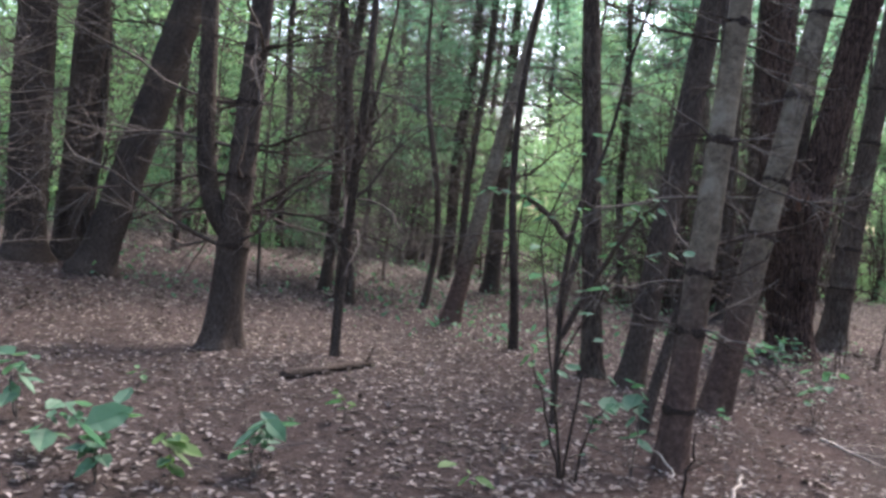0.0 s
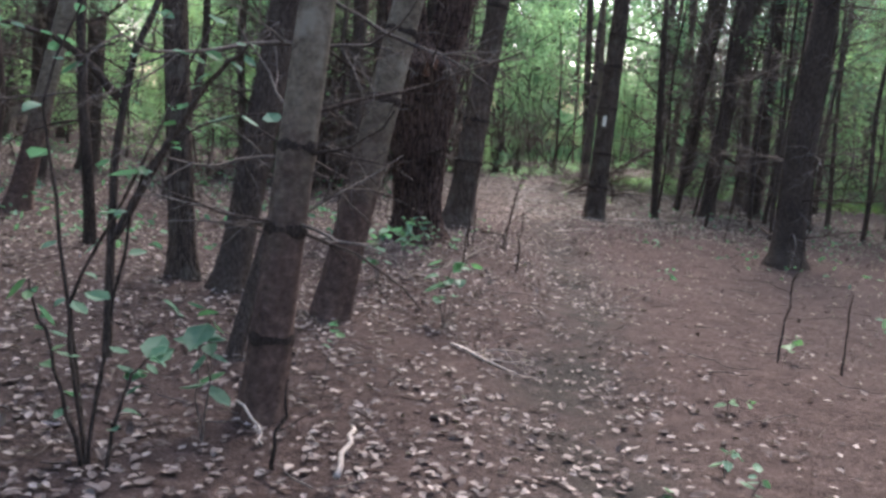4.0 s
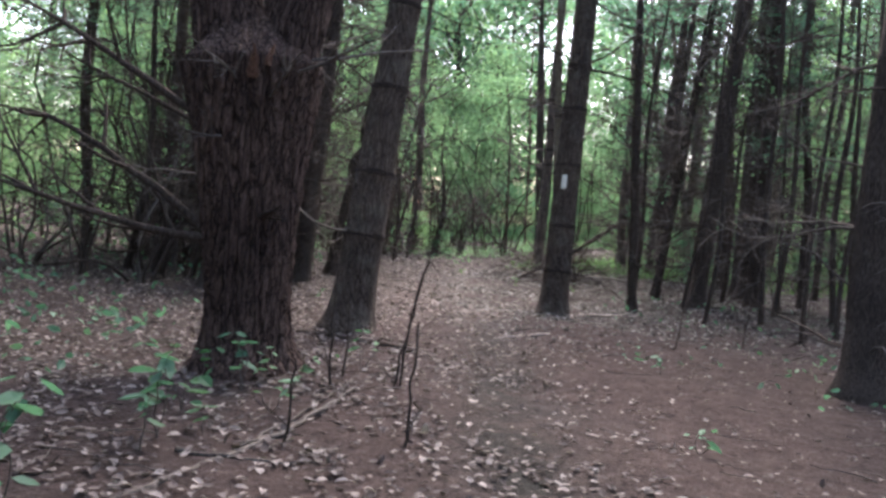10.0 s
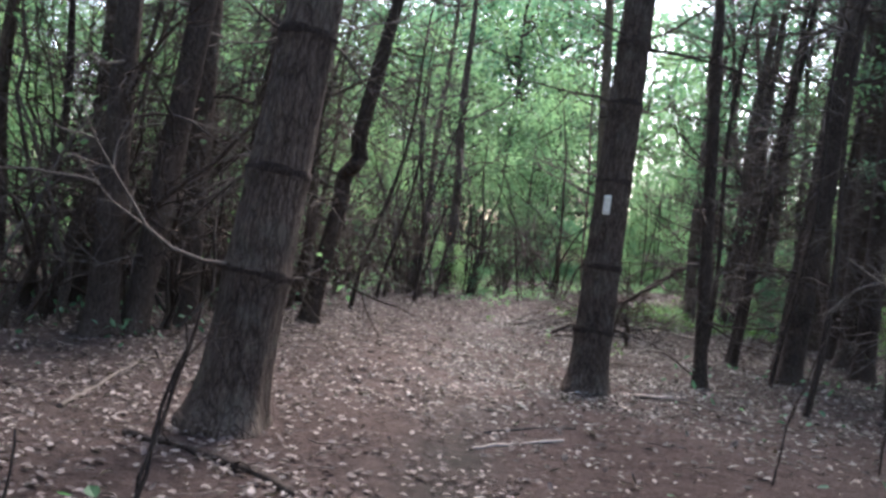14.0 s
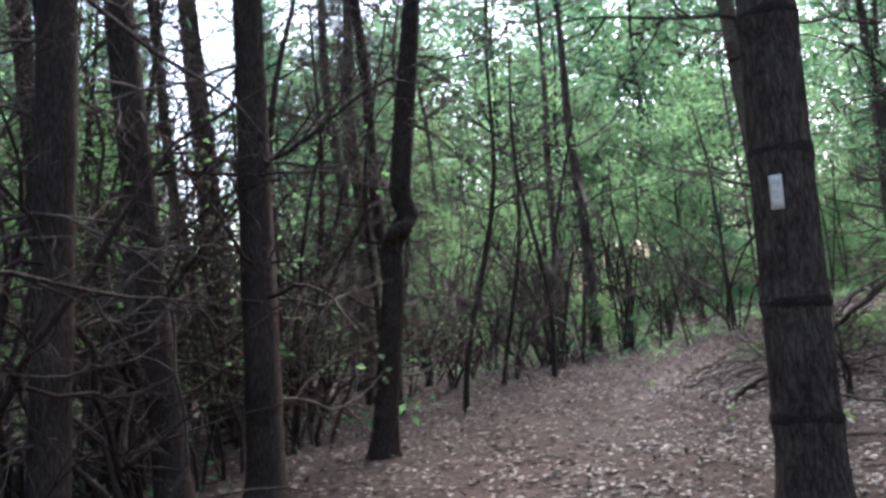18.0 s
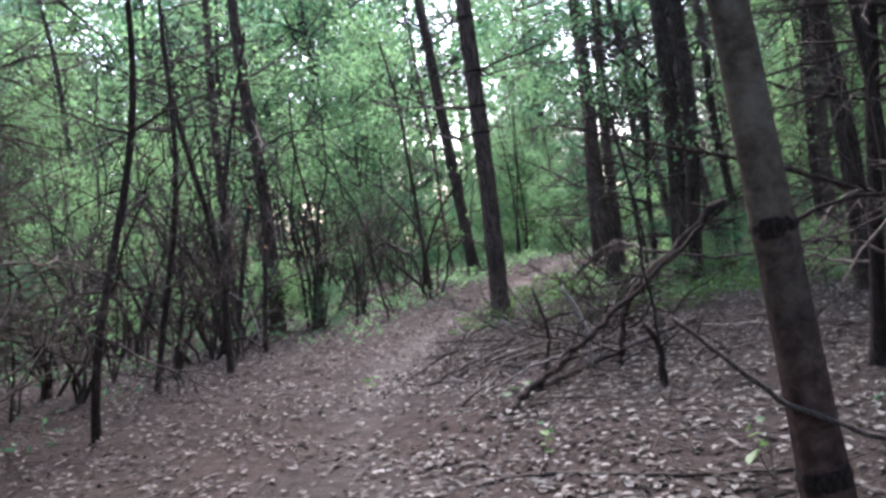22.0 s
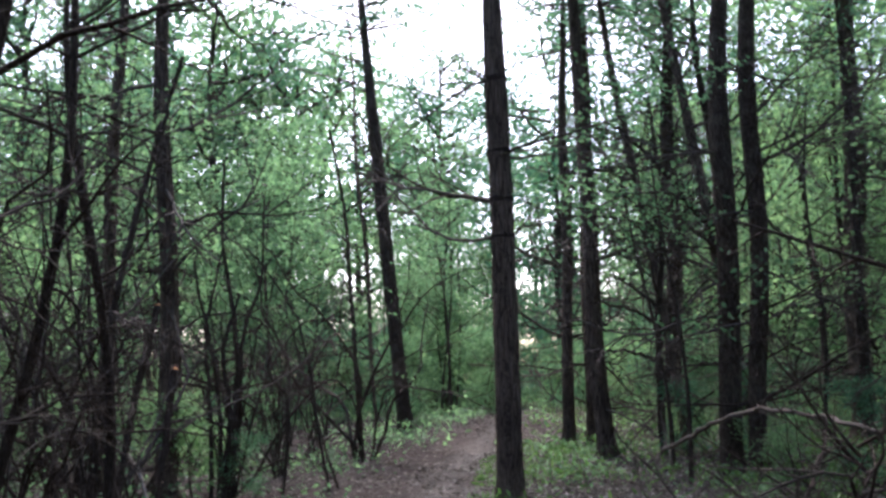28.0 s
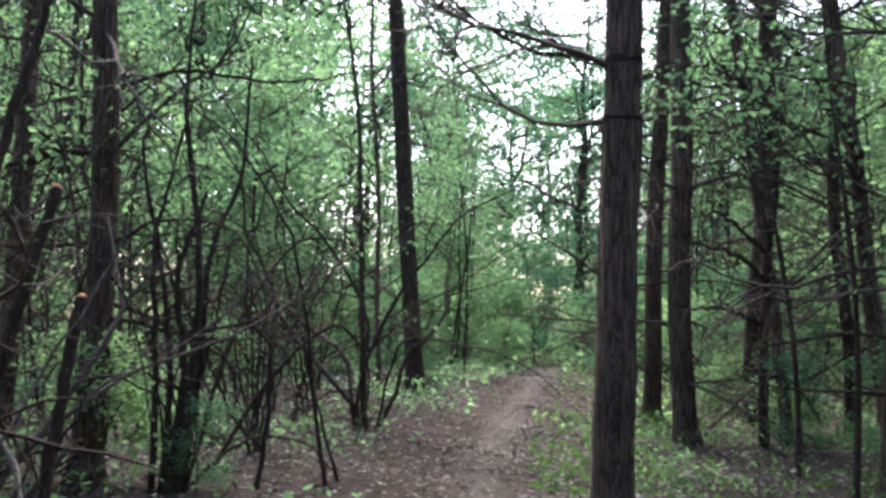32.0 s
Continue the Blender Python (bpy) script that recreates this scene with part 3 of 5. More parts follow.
for x, y, r0, lx, ly, h_ in ((-3.65, 5.8, 0.045, -0.02, 0.0, 5.0), (-6.2, 11.2, 0.055, 0.09, 0.05, 6.0), (-4.9, 11.5, 0.055, -0.06, 0.0, 6.0), (-0.72, 4.75, 0.042, 0.05, 0.05, 4.5), (-2.6, 8.2, 0.05, 0.02, 0.0, 5.5), (-3.0, 12.5, 0.06, 0.05, 0.0, 6.0)):
    pine(x, y, r0, r0 * 0.75, 3.0, (lx, ly), h_, M_DARK, "slim bent dark sapling in the leaf litter", int(80 + 10 * x), (1.0, 1.3, 1.6, 1.9, 2.3, 2.7), 1.1, DEAD, (2, 3), crown=False, bend=0.13, name="sapling", flare=0.15)
me_, pts_, r_ = trunk_mesh("stem", 7.0, 0.095, 0.075, 2.5, (-0.05, 0.02), M_DARK, 171, (0.5, 1.0, 1.5), sides=16, ring=0.06, flare=0.0, shift=lambda z: np.stack([0.22 * np.exp(-np.clip(z + 0.12, 0, 9) / 0.3), 0.1 * np.exp(-np.clip(z + 0.12, 0, 9) / 0.3), 0 * z], -1))
fork_ = part("stem", me_, FORKED, "second dark stem of the fork")
fork_.location = (-0.24, -0.12, 1.22)
# ---- middle stretch ----
for n_, (x, y, r0, r1, h1, lx, ly) in enumerate([(-0.73, 16.3, 0.13, 0.107, 2.9, -0.03, 0.01), (-0.52, 16.5, 0.118, 0.115, 2.9, 0.092, 0.02), (0.25, 18.0, 0.134, 0.108, 3.1, 0.045, 0.0), (-0.4, 17.9, 0.122, 0.112, 3.2, -0.03, 0.0), (-1.76, 22.5, 0.15, 0.13, 4.3, -0.03, 0.0)]):
    pine(x, y, r0, r1, h1, (lx, ly), 12, M_DARK, "dark pine trunk among dead branches", 30 + n_, None, 1.3, per=(2, 4))
CROOKED = pine(0.62, 20.0, 0.115, 0.095, 3.0, (0.16, 0.01), 9, M_DARK, "crooked dark trunk with a twisted bulge", 36, None, 1.0, shift=lambda z: np.stack([0.09 * np.exp(-((z - 2.15) / 0.13) ** 2) - 0.05 * np.exp(-((z - 1.85) / 0.15) ** 2), 0 * z, 0 * z], -1))
bl = Build()
turn_ = np.linspace(-0.4, 3.9, 16)
bl.tube(np.stack([0.365 + 0.105 * np.cos(turn_ + 2.6), 0.02 + 0.1 * np.sin(turn_ + 2.6), 1.86 + 0.075 * turn_], -1), 0.052 * np.sin(np.linspace(0.35, 2.8, 16)) + 0.02, 9)
part("burl", bl.mesh("burl", M_PINE), CROOKED, "grey twisted burl wrapped round the trunk")
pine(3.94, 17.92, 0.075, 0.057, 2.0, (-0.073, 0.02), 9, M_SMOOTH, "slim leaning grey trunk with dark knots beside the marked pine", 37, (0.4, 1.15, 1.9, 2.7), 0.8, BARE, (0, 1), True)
pine(6.46, 21.24, 0.05, 0.052, 2.2, (0.1, 0), 8, M_DARK, "thin dark trunk among dead branches", 38, None, 1.2)
for n_, (x, y, r0, lx, ly) in enumerate(((-1.3, 19.2, 0.042, 0.1, 0.0), (-0.6, 20.4, 0.05, 0.14, 0.03), (-2.2, 18.2, 0.055, 0.05, 0.0), (0.1, 22.0, 0.04, 0.12, 0.0), (-1.0, 23.2, 0.05, 0.08, 0.0), (0.9, 23.6, 0.038, 0.15, 0.02), (-2.6, 21.0, 0.06, 0.06, 0.0), (1.2, 25.6, 0.035, 0.12, 0.0), (-0.2, 24.4, 0.045, 0.1, 0.0), (-1.6, 17.4, 0.035, 0.16, 0.0), (1.9, 26.8, 0.04, -0.05, 0.0))):
    pine(x, y, r0, r0 * 0.7, 3.0, (lx, ly), 5.5 + n_ % 3, M_DARK, "slim crooked dark stem in the thicket", 130 + 2 * n_, None, 1.1, DEAD, (1, 3), crown=False, bend=0.1, name="sapling", flare=0.15, gap=0.45)
for n_, (x, y, r0, lx) in enumerate(((5.6, 16.4, 0.03, 0.04), (6.6, 16.9, 0.04, -0.03), (7.4, 18.3, 0.045, 0.02), (6.0, 18.4, 0.028, 0.08), (8.2, 18.0, 0.05, 0.0), (7.2, 16.0, 0.035, 0.05), (9.2, 19.4, 0.05, -0.02), (5.7, 20.0, 0.032, 0.03), (7.9, 21.6, 0.04, 0.06), (6.2, 14.9, 0.03, 0.02), (8.6, 16.6, 0.045, 0.03), (9.6, 17.6, 0.06, 0.0))):
    pine(x, y, r0, r0 * 0.75, 3.4, (lx, 0.02), 6.0 + n_ % 3, M_DARK, "slim dark pine stem with fine dead twigs", 230 + 2 * n_, None, 0.9, DEAD, (2, 3), crown=False, bend=0.05, name="sapling", flare=0.15, gap=0.5)
# ---- last stretch ----
pine(5.77, 28.95, 0.128, 0.11, 4.0, (0.0, -0.02), 12, M_CEDAR, "shaggy grey-brown cedar trunk at the trail's edge", 40, (2.7, 3.1, 3.6, 4.4), 1.8, DEAD, (2, 3), True, furrow=0.012, rough=0.08, bend=0.012, name="cedar_tree")
pine(7.6, 38.4, 0.15, 0.125, 6.0, (-0.08, 0.0), 13, M_PINE, "straight slim grey trunk where the trail bends", 41, (5.0, 6.0), 1.4)
for n_, (x, y, r0, r1, h1, lx, ly) in enumerate([(2.6, 31.6, 0.145, 0.112, 4.5, -0.02, -0.02), (1.85, 32.5, 0.11, 0.086, 5.0, 0.03, -0.03), (9.77, 35.5, 0.13, 0.105, 5.2, 0.02, -0.03), (10.3, 35.6, 0.15, 0.13, 6.2, 0.02, -0.03), (13.3, 32.2, 0.22, 0.2, 5.0, 0.06, -0.02), (9.12, 29.9, 0.165, 0.145, 4.8, 0.018, -0.05), (9.15, 29.4, 0.127, 0.125, 4.7, 0.02, -0.05), (10.6, 33.0, 0.09, 0.08, 5.4, -0.16, 0.0), (9.19, 33.1, 0.165, 0.14, 5.3, -0.03, -0.03), (7.24, 39.2, 0.05, 0.04, 5.5, -0.06, -0.03), (10.86, 31.6, 0.118, 0.085, 5.0, -0.163, 0.0)]):
    LEANER = pine(x, y, r0 * 0.85, r1 * 0.85, h1, (lx, ly), 11.5, M_PINE if n_ in (5, 6) else M_CEDAR, "grey-brown trunk among thicket stems" if n_ < 2 else "dark trunk with dead side branches in the green thicket", 50 + n_, None, 1.9, per=(2, 3), gap=0.6, bend=0.03)

# ---- the old forked pine ----


old = thing("old_pine", "massive dark furrowed pine trunk forking low above the trail", "tree", (0.33, 10.6, float(ground_z(0.33, 10.6))))
me_, pts_c, r_c = trunk_mesh("trunk", 2.4, 0.238, 0.45, 1.95, (-0.06, 0.045), M_OLD, 71, (), sides=150, ring=0.018, flare=0.65, furrow=0.026, rough=0.035, power=2.0)
part("trunk", me_, old)
for x, y, lx, ly, r0, h_, s_ in ((-0.24, 0.08, -0.09, 0.05, 0.225, 10.0, 72), (0.03, 0.06, 0.17, 0.06, 0.2, 9.5, 73)):
    me_, pts_, r_ = trunk_mesh("stem", h_, r0, r0 * 0.85, 3.0, (lx, ly), M_OLD, s_, (), sides=100, ring=0.03, flare=0.0, furrow=0.017, rough=0.04, shift=lambda z, x=x, y=y: np.stack([-x * 0.85 * np.exp(-((np.clip(z, 0, 9) / 0.45) ** 2)), -y * 0.8 * np.exp(-((np.clip(z, 0, 9) / 0.45) ** 2)), 0 * z], -1))
    ob = part("stem", me_, old)
    ob.location = (x, y, 1.55)
    wood, needles_ = CROWNS[s_ % 4]
    for nm, me2 in (("crown_wood", wood), ("crown", needles_)):
        c_ = tagged(part(nm, me2, old), kind="stuff")
        c_.matrix_basis = Matrix.LocRotScale(Vector(pts_[int(len(pts_) * 0.6)]) + Vector((x, y, 1.55)), Euler((0, 0, s_)), (1.2, 1.2, 1.2))
rng = np.random.default_rng(77)
for z, a, ln, r0, up_ in ((0.82, 176, 1.6, 0.034, 0.5), (0.8, 184, 1.5, 0.03, 0.02), (1.6, 174, 1.5, 0.03, 0.6), (1.55, 150, 1.3, 0.02, 0.2), (1.9, -40, 0.9, 0.014, 0.1), (1.7, -65, 0.7, 0.012, 0.25), (1.8, -95, 0.7, 0.012, 0.35), (2.0, -20, 1.0, 0.014, -0.05), (0.98, -70, 0.35, 0.02, 0.1), (1.45, -110, 0.6, 0.010, 0.1), (2.1, 40, 1.0, 0.014, 0.15)):
    bl = Build()
    i_ = min(int(np.searchsorted(pts_c[:, 2], z)), len(pts_c) - 1)
    a = radians(a)
    branchlet(bl, pts_c[i_] + r_c[i_] * 0.85 * np.array((math.cos(a), math.sin(a), 0)), (math.cos(a), math.sin(a), up_), ln, r0, 2, rng, 0.1, 0.03, 7, 4)
    part("dead_limb", bl.mesh("dead_limb", M_DARK if r0 > 0.018 else M_TWIG), old)

M_ROT = bark("rotten_wood", (0.045, 0.023, 0.014), (0.12, 0.065, 0.042), (0.2, 0.12, 0.085), scale=12)
for a, z, ln, r0 in ((-82, 1.86, 0.2, 0.05), (-70, 1.92, 0.13, 0.035)):
    bl = Build()
    i_ = min(int(np.searchsorted(pts_c[:, 2], z)), len(pts_c) - 1)
    a = radians(a)
    pt = twisty(pts_c[i_] + r_c[i_] * 0.92 * np.array((math.cos(a), math.sin(a), 0)), (math.cos(a) * 0.35, math.sin(a) * 0.35, 1), ln, 6, rng, 0.15)
    bl.tube(pt, np.linspace(r0, 0.006, 7) * (1 + 0.25 * rng.normal(size=7) * 0.5), 9)
    part("broken_stub", bl.mesh("broken_stub", M_ROT), old, "splintered orange-brown broken stub")
# ---- paint blaze on the marked pine ----
bl = Build()
aa = np.linspace(radians(232), radians(255), 6)
zz = np.linspace(1.665, 1.845, 7)
bz = np.array([[(0.168 * math.cos(q) + 0.02 * z, 0.168 * math.sin(q) + 0.03 * z, z) for q in aa] for z in zz])
bl.v.append(bz.reshape(-1, 3))
bl.q.append(np.array([[r * 6 + c, r * 6 + c + 1, r * 6 + c + 7, r * 6 + c + 6] for r in range(6) for c in range(5)]))
ob = part("paint_blaze", bl.mesh("paint_blaze", M_PAINT), D_TREE, "white painted trail blaze")
so = ob.modifiers.new("thick", "SOLIDIFY")
so.thickness, so.offset = 0.004, 1


# ---- prototypes of woodland plants, copied about ----
FAR = (0.0, -300.0, -50.0)


def leafy_crown(seed, height, radius, n_limbs, leaf, per, material, base_z, name_limb="limb", r=0.03, fill=0.22, simple=False):
    """Limbs and leaf mesh of a broad-leaved crown, uneven, with gaps."""
    rng = np.random.default_rng(seed)
    bl, tips = Build(), []
    lb = Build()
    for k in range(n_limbs):
        a, z = rng.uniform(0, 6.283), base_z + (height - base_z) * (k + rng.uniform(0, 1)) / n_limbs
        branchlet(lb, (0, 0, z), (math.cos(a), math.sin(a), rng.uniform(0.1, 0.9)), radius * rng.uniform(0.6, 1.15) * (1.05 - 0.45 * (z - base_z) / max(height - base_z, 0.1)), r, 2, rng, 0.16, 0.0, 4, 3, tips)
    limbs = [lb.mesh(name_limb, M_DARK)]
    tips_ = np.array(tips)
    c = np.concatenate([t + rng.normal(0, fill, (per, 3)) * (1, 1, 0.6) for t in tips_])
    lv = Build()
    (lv.leaves if simple else lv.ovals)(c, leaf, rng, flat=0.35, long=1.7)
    return limbs, lv.mesh("foliage", material, False)


def understory(seed, h, r, material, leaf, per, base_z, radius, limbs=7, label="", name="sapling", stem=None, fill=0.2, lean=0.05, simple=True):
    rng = np.random.default_rng(seed)
    t_ = thing(name, label, "tree" if h > 2.5 else "shrub", FAR, {"sapling": "saplings of the wood", "broadleaf_tree": "broad-leaved trees round the wood"}.get(name, "bushes of the undergrowth"))
    me_, pts, rr = trunk_mesh("trunk", h, r, r * 0.7, h * 0.5, rng.normal(0, lean, 2), stem or M_DARK, seed, (), sides=7, ring=0.2, flare=0.2, bend=0.06)
    part("trunk", me_, t_)
    lm, lv = leafy_crown(seed, h, radius, limbs, leaf, per, material, base_z, r=r * 0.5, fill=fill, simple=simple)
    for x_ in lm:
        tagged(part("limb_wood", x_, t_), kind="stuff")
    tagged(part("foliage", lv, t_), kind="stuff")
    return t_


def thicket(seed, stems, h, spread, material, per, label, name="thicket_shrub", leaf=0.04, r=0.022, leafy=0.3):
    """Many dark arching stems out of one root, with leaves at the tips."""
    rng = np.random.default_rng(seed)
    t_ = thing(name, label, "shrub", FAR, "shrubs of the thicket")
    lv = Build()
    for k in range(stems):
        a = rng.uniform(0, 6.283)
        bl, tips = Build(), []
        way = (math.cos(a) * rng.uniform(0.1, 0.7), math.sin(a) * rng.uniform(0.1, 0.7), 1)
        o_ = (math.cos(a) * spread * 0.15, math.sin(a) * spread * 0.15, -0.05)
        pts = twisty(o_, way, h * rng.uniform(0.7, 1.4), 12, rng, 0.3, rng.uniform(-0.05, 0.06))
        rad = np.linspace(r * rng.uniform(0.6, 1.3), 0.003, 13)
        bl.tube(pts, rad, 6, cap=False)
        for i_ in rng.integers(2, 12, 6):
            b_ = rng.normal(size=3)
            b_[2] = abs(b_[2]) * 0.6 - 0.15
            branchlet(bl, pts[i_], b_, h * rng.uniform(0.15, 0.42), rad[i_] * 0.6, 1, rng, 0.2, -0.02, 4, 4, tips)
        part("stem", bl.mesh("stem", M_TWIG if (k + seed) % 2 else M_DARK), t_)
        if per:
            for t__ in tips:
                if rng.uniform() < leafy:
                    lv.ovals(t__ + rng.normal(0, 0.1, (per, 3)), leaf, rng, 0.4, 1.6)
    if per:
        tagged(part("foliage", lv.mesh("foliage", material, False), t_), kind="stuff")
    return t_


def clump(seed, stems, h, per, leafy, r, label, name="thicket_shrub"):
    """Upright crooked dark stems from one root, forking, with small leaves on their twigs."""
    rng = np.random.default_rng(seed)
    t_ = thing(name, label, "shrub", FAR, "upright shrubs of the thicket")
    lv = Build()
    for k in range(stems):
        a, w_ = rng.uniform(0, 6.283), rng.uniform(0.05, 0.42)
        bl, tips = Build(), []
        pts = twisty((0.16 * math.cos(a), 0.16 * math.sin(a), -0.05), (w_ * math.cos(a), w_ * math.sin(a), 1), h * rng.uniform(0.6, 1.3), 15, rng, 0.2, rng.uniform(0.0, 0.04))
        rad = np.linspace(r * rng.uniform(0.6, 1.3), 0.004, 16)
        bl.tube(pts, rad, 6, cap=False)
        for i_ in rng.integers(3, 15, 9):
            b_ = rng.normal(size=3)
            b_[2] = rng.uniform(-0.3, 0.9)
            branchlet(bl, pts[i_], b_, h * rng.uniform(0.12, 0.36), rad[i_] * 0.55, 1, rng, 0.2, rng.uniform(-0.06, 0.03), 4, 4, tips)
        part("stem", bl.mesh("stem", M_TWIG if k % 4 == 3 else M_DARK), t_)
        for t__ in tips:
            if rng.uniform() < leafy:
                lv.leaves(t__ + rng.normal(0, 0.12, (per, 3)), 0.055, rng, 0.4, 1.6)
    if leafy:
        tagged(part("foliage", lv.mesh("foliage", M_LEAF, False), t_), kind="stuff")
    return t_


def far_pine(seed, h, r, live, label):
    rng = np.random.default_rng(seed)
    t_ = thing("pine_tree", label, "tree", FAR, "pines of the wood")
    me_, pts, rr = trunk_mesh("trunk", h, r, r * 0.8, h * 0.5, rng.normal(0, 0.04, 2), M_DARK if seed % 3 else M_PINE, seed, (), sides=9, ring=0.3, flare=0.3, bend=0.04)
    part("trunk", me_, t_)
    tw = Build()
    for z in np.arange(0.4, h * 0.62, 0.16):
        for _ in range(rng.integers(2, 5)):
            a = rng.uniform(0, 6.283)
            i_ = min(int(np.searchsorted(pts[:, 2], z)), len(pts) - 1)
            branchlet(tw, pts[i_], (math.cos(a), math.sin(a), rng.uniform(-0.25, 0.35)), rng.uniform(0.6, 2.0), 0.0095, 2, rng, 0.16, rng.uniform(-0.07, 0.04), 4, 5)
    tagged(part("dead_wood", tw.mesh("dead_wood", M_TWIG), t_, "tangle of thin dead side branches"), kind="stuff")
    if live:
        bw, bn = Build(), Build()
        for z in np.arange(2.8, h * 0.95, 0.36):
            for _ in range(3):
                a, s_ = rng.uniform(0, 6.283), rng.uniform(1.2, 2.3) * (1.25 - z / h)
                i_ = min(int(np.searchsorted(pts[:, 2], z)), len(pts) - 1)
                tips = []
                branchlet(bw, pts[i_], (math.cos(a), math.sin(a), rng.uniform(-0.15, 0.25)), s_, 0.011, 2, rng, 0.12, -0.02, 4, 4, tips)
                bn.leaves(np.concatenate([t + rng.normal(0, 0.09, (8, 3)) * (1, 1, 0.35) for t in tips]), 0.03, rng, flat=0.75, long=3.6, fold=0.1)
        tagged(part("bough", bw.mesh("bough", M_TWIG), t_), kind="stuff")
        tagged(part("needles", bn.mesh("needles", M_NEEDLE, False), t_), kind="stuff")
    wood, needles_ = CROWNS[seed % 4]
    for nm, me2 in (("crown_wood", wood), ("crown", needles_)):
        ob = tagged(part(nm, me2, t_), kind="stuff")
        ob.matrix_basis = Matrix.LocRotScale(pts[int(len(pts) * 0.62)], Euler((0, 0, seed)), (1.0, 1.0, 1.0))
    return t_


PINES = [far_pine(400 + n_, 10.5 + n_ % 3, 0.075 + 0.02 * (n_ % 4), False, "dark pine trunk bristling with dead lower branches") for n_ in range(5)]
GREENPINES = [far_pine(421 + n_ * 2, 10.5 + n_, 0.08 + 0.02 * n_, True, "dark pine with drooping green boughs") for n_ in range(3)]
SAPS = [understory(440 + n_, 4.6 + 0.8 * n_, 0.026, M_LEAF, 0.045, 6, 1.6, 1.3, 8, "slim sapling with thin green leaves", fill=0.2) for n_ in range(3)]
# part of the open light on these trees is in their leaf colour
BRIGHT = [understory(460 + n_, 6.0 + 1.2 * n_, 0.06, M_LEAF_LIT, 0.08, 15, 0.6, 2.6, 13, "bright green broad-leaved tree in open light", "broadleaf_tree", fill=0.4) for n_ in range(3)]
BUSHES = [understory(480 + n_, 1.5 + 0.4 * n_, 0.018, (M_LEAF_LIT, M_LEAF, M_LEAF_B)[n_], 0.046, 15, 0.1, 0.9, 8, "low leafy green bush in the undergrowth", "leafy_bush", fill=0.2) for n_ in range(3)]
THICK = [thicket(500 + n_, 4 + n_, 2.6 + 0.4 * n_, 0.8, M_LEAF, (0, 0, 0, 0)[n_], "tangled dark arching shrub stems with few leaves") for n_ in range(4)]
CLUMPS = [clump(560 + n_, 4 + n_ % 3, 3.6 + 0.6 * n_, 3, (0.0, 0.0, 0.08, 0.04)[n_], 0.031, ("upright clump of crooked dark bare stems", "crooked dark leafless shrub stems", "crooked dark shrub stems with sparse green leaves", "tall crooked dark stems with few green leaves")[n_]) for n_ in range(4)]
TALL = [understory(520 + n_, 13 + n_, 0.16, (M_LEAF_LIT, M_LEAF_B, M_LEAF)[n_], 0.14, 10, 2.0, 4.2, 20, "tall broad-leaved tree with a ragged green crown", "broadleaf_tree", stem=M_PINE, fill=0.55, lean=0.02) for n_ in range(3)]

KEEP = [(x, y) for x, y in ((6.06, 21.38), (-0.44, 3.86), (-0.33, 6.0), (1.0, 13.4), (3.65, 16.8), (0.42, 10.6), (5.77, 28.95), (7.6, 38.4), (5.04, 11.5))]
WALKED = [(0.0, -2.0), (0.0, 0.5), (0.8, 3.9), (1.4, 5.6), (2.0, 8.0), (2.6, 11.5), (2.4, 14.0), (2.2, 16.5), (1.95, 19.0), (2.05, 21.0), (2.7, 23.6)]
taken = []


def off_walk(x, y):
    return min(math.hypot(x - p - (q_ - p) * f_, y - q - (r_ - q) * f_) for (p, q), (q_, r_) in zip(WALKED, WALKED[1:]) for f_ in (0.0, 0.33, 0.66, 1.0))


def open_field(x, y):
    """Open ground past the glade, where the sky shows low between the trunks."""
    return y > 29 and -0.5 < (x - 2.6) / (y - 11.5) < -0.35


def scatter(protos, n, box, seed, near_trail, apart=0.9, size=(0.85, 1.2), far_trail=99, test=None, clear=2.6):
    rng = np.random.default_rng(seed)
    made = 0
    for _ in range(n * 12):
        if made >= n:
            break
        x, y = rng.uniform(box[0], box[1]), rng.uniform(box[2], box[3])
        off = min(math.hypot(x - trail_x(q), y - q) for q in (y - 3, y - 1.5, y, y + 1.5, y + 3))
        if off < near_trail or off > far_trail or off_walk(x, y) < clear or (test and not test(x, y)) or (protos[0].name.startswith(("pine_tree", "broadleaf")) and open_field(x, y)):
            continue
        if any(math.hypot(x - p, y - q) < 0.8 for p, q in KEEP) or any(math.hypot(x - p, y - q) < apart for p, q in taken):
            continue
        taken.append((x, y))
        s_ = rng.uniform(*size)
        m_ = Matrix.LocRotScale((x, y, float(ground_z(x, y))), Euler((rng.normal(0, 0.03), rng.normal(0, 0.03), rng.uniform(0, 6.283))), (s_, s_, s_))
        ob = copy_thing(protos[rng.integers(len(protos))], Matrix.Identity(4))
        ob.matrix_basis = m_
        made += 1
    return made


def left_of(x, y):
    return x < trail_x(y)


def glade(x, y):
    """The sunny gap in the wood to the left of the trail."""
    return -9.5 < x < -2.2 and 18.5 < y < 31


def left_wood(x, y):
    return left_of(x, y) and not glade(x, y) and not (x > -5.5 and y < 18.5)


def right_of(x, y):
    return x > trail_x(y)


def place(proto, x, y, s_, turn):
    taken.append((x, y))
    ob = copy_thing(proto, Matrix.Identity(4))
    ob.matrix_basis = Matrix.LocRotScale((x, y, float(ground_z(x, y))), Euler((0, 0, turn)), (s_, s_, s_))


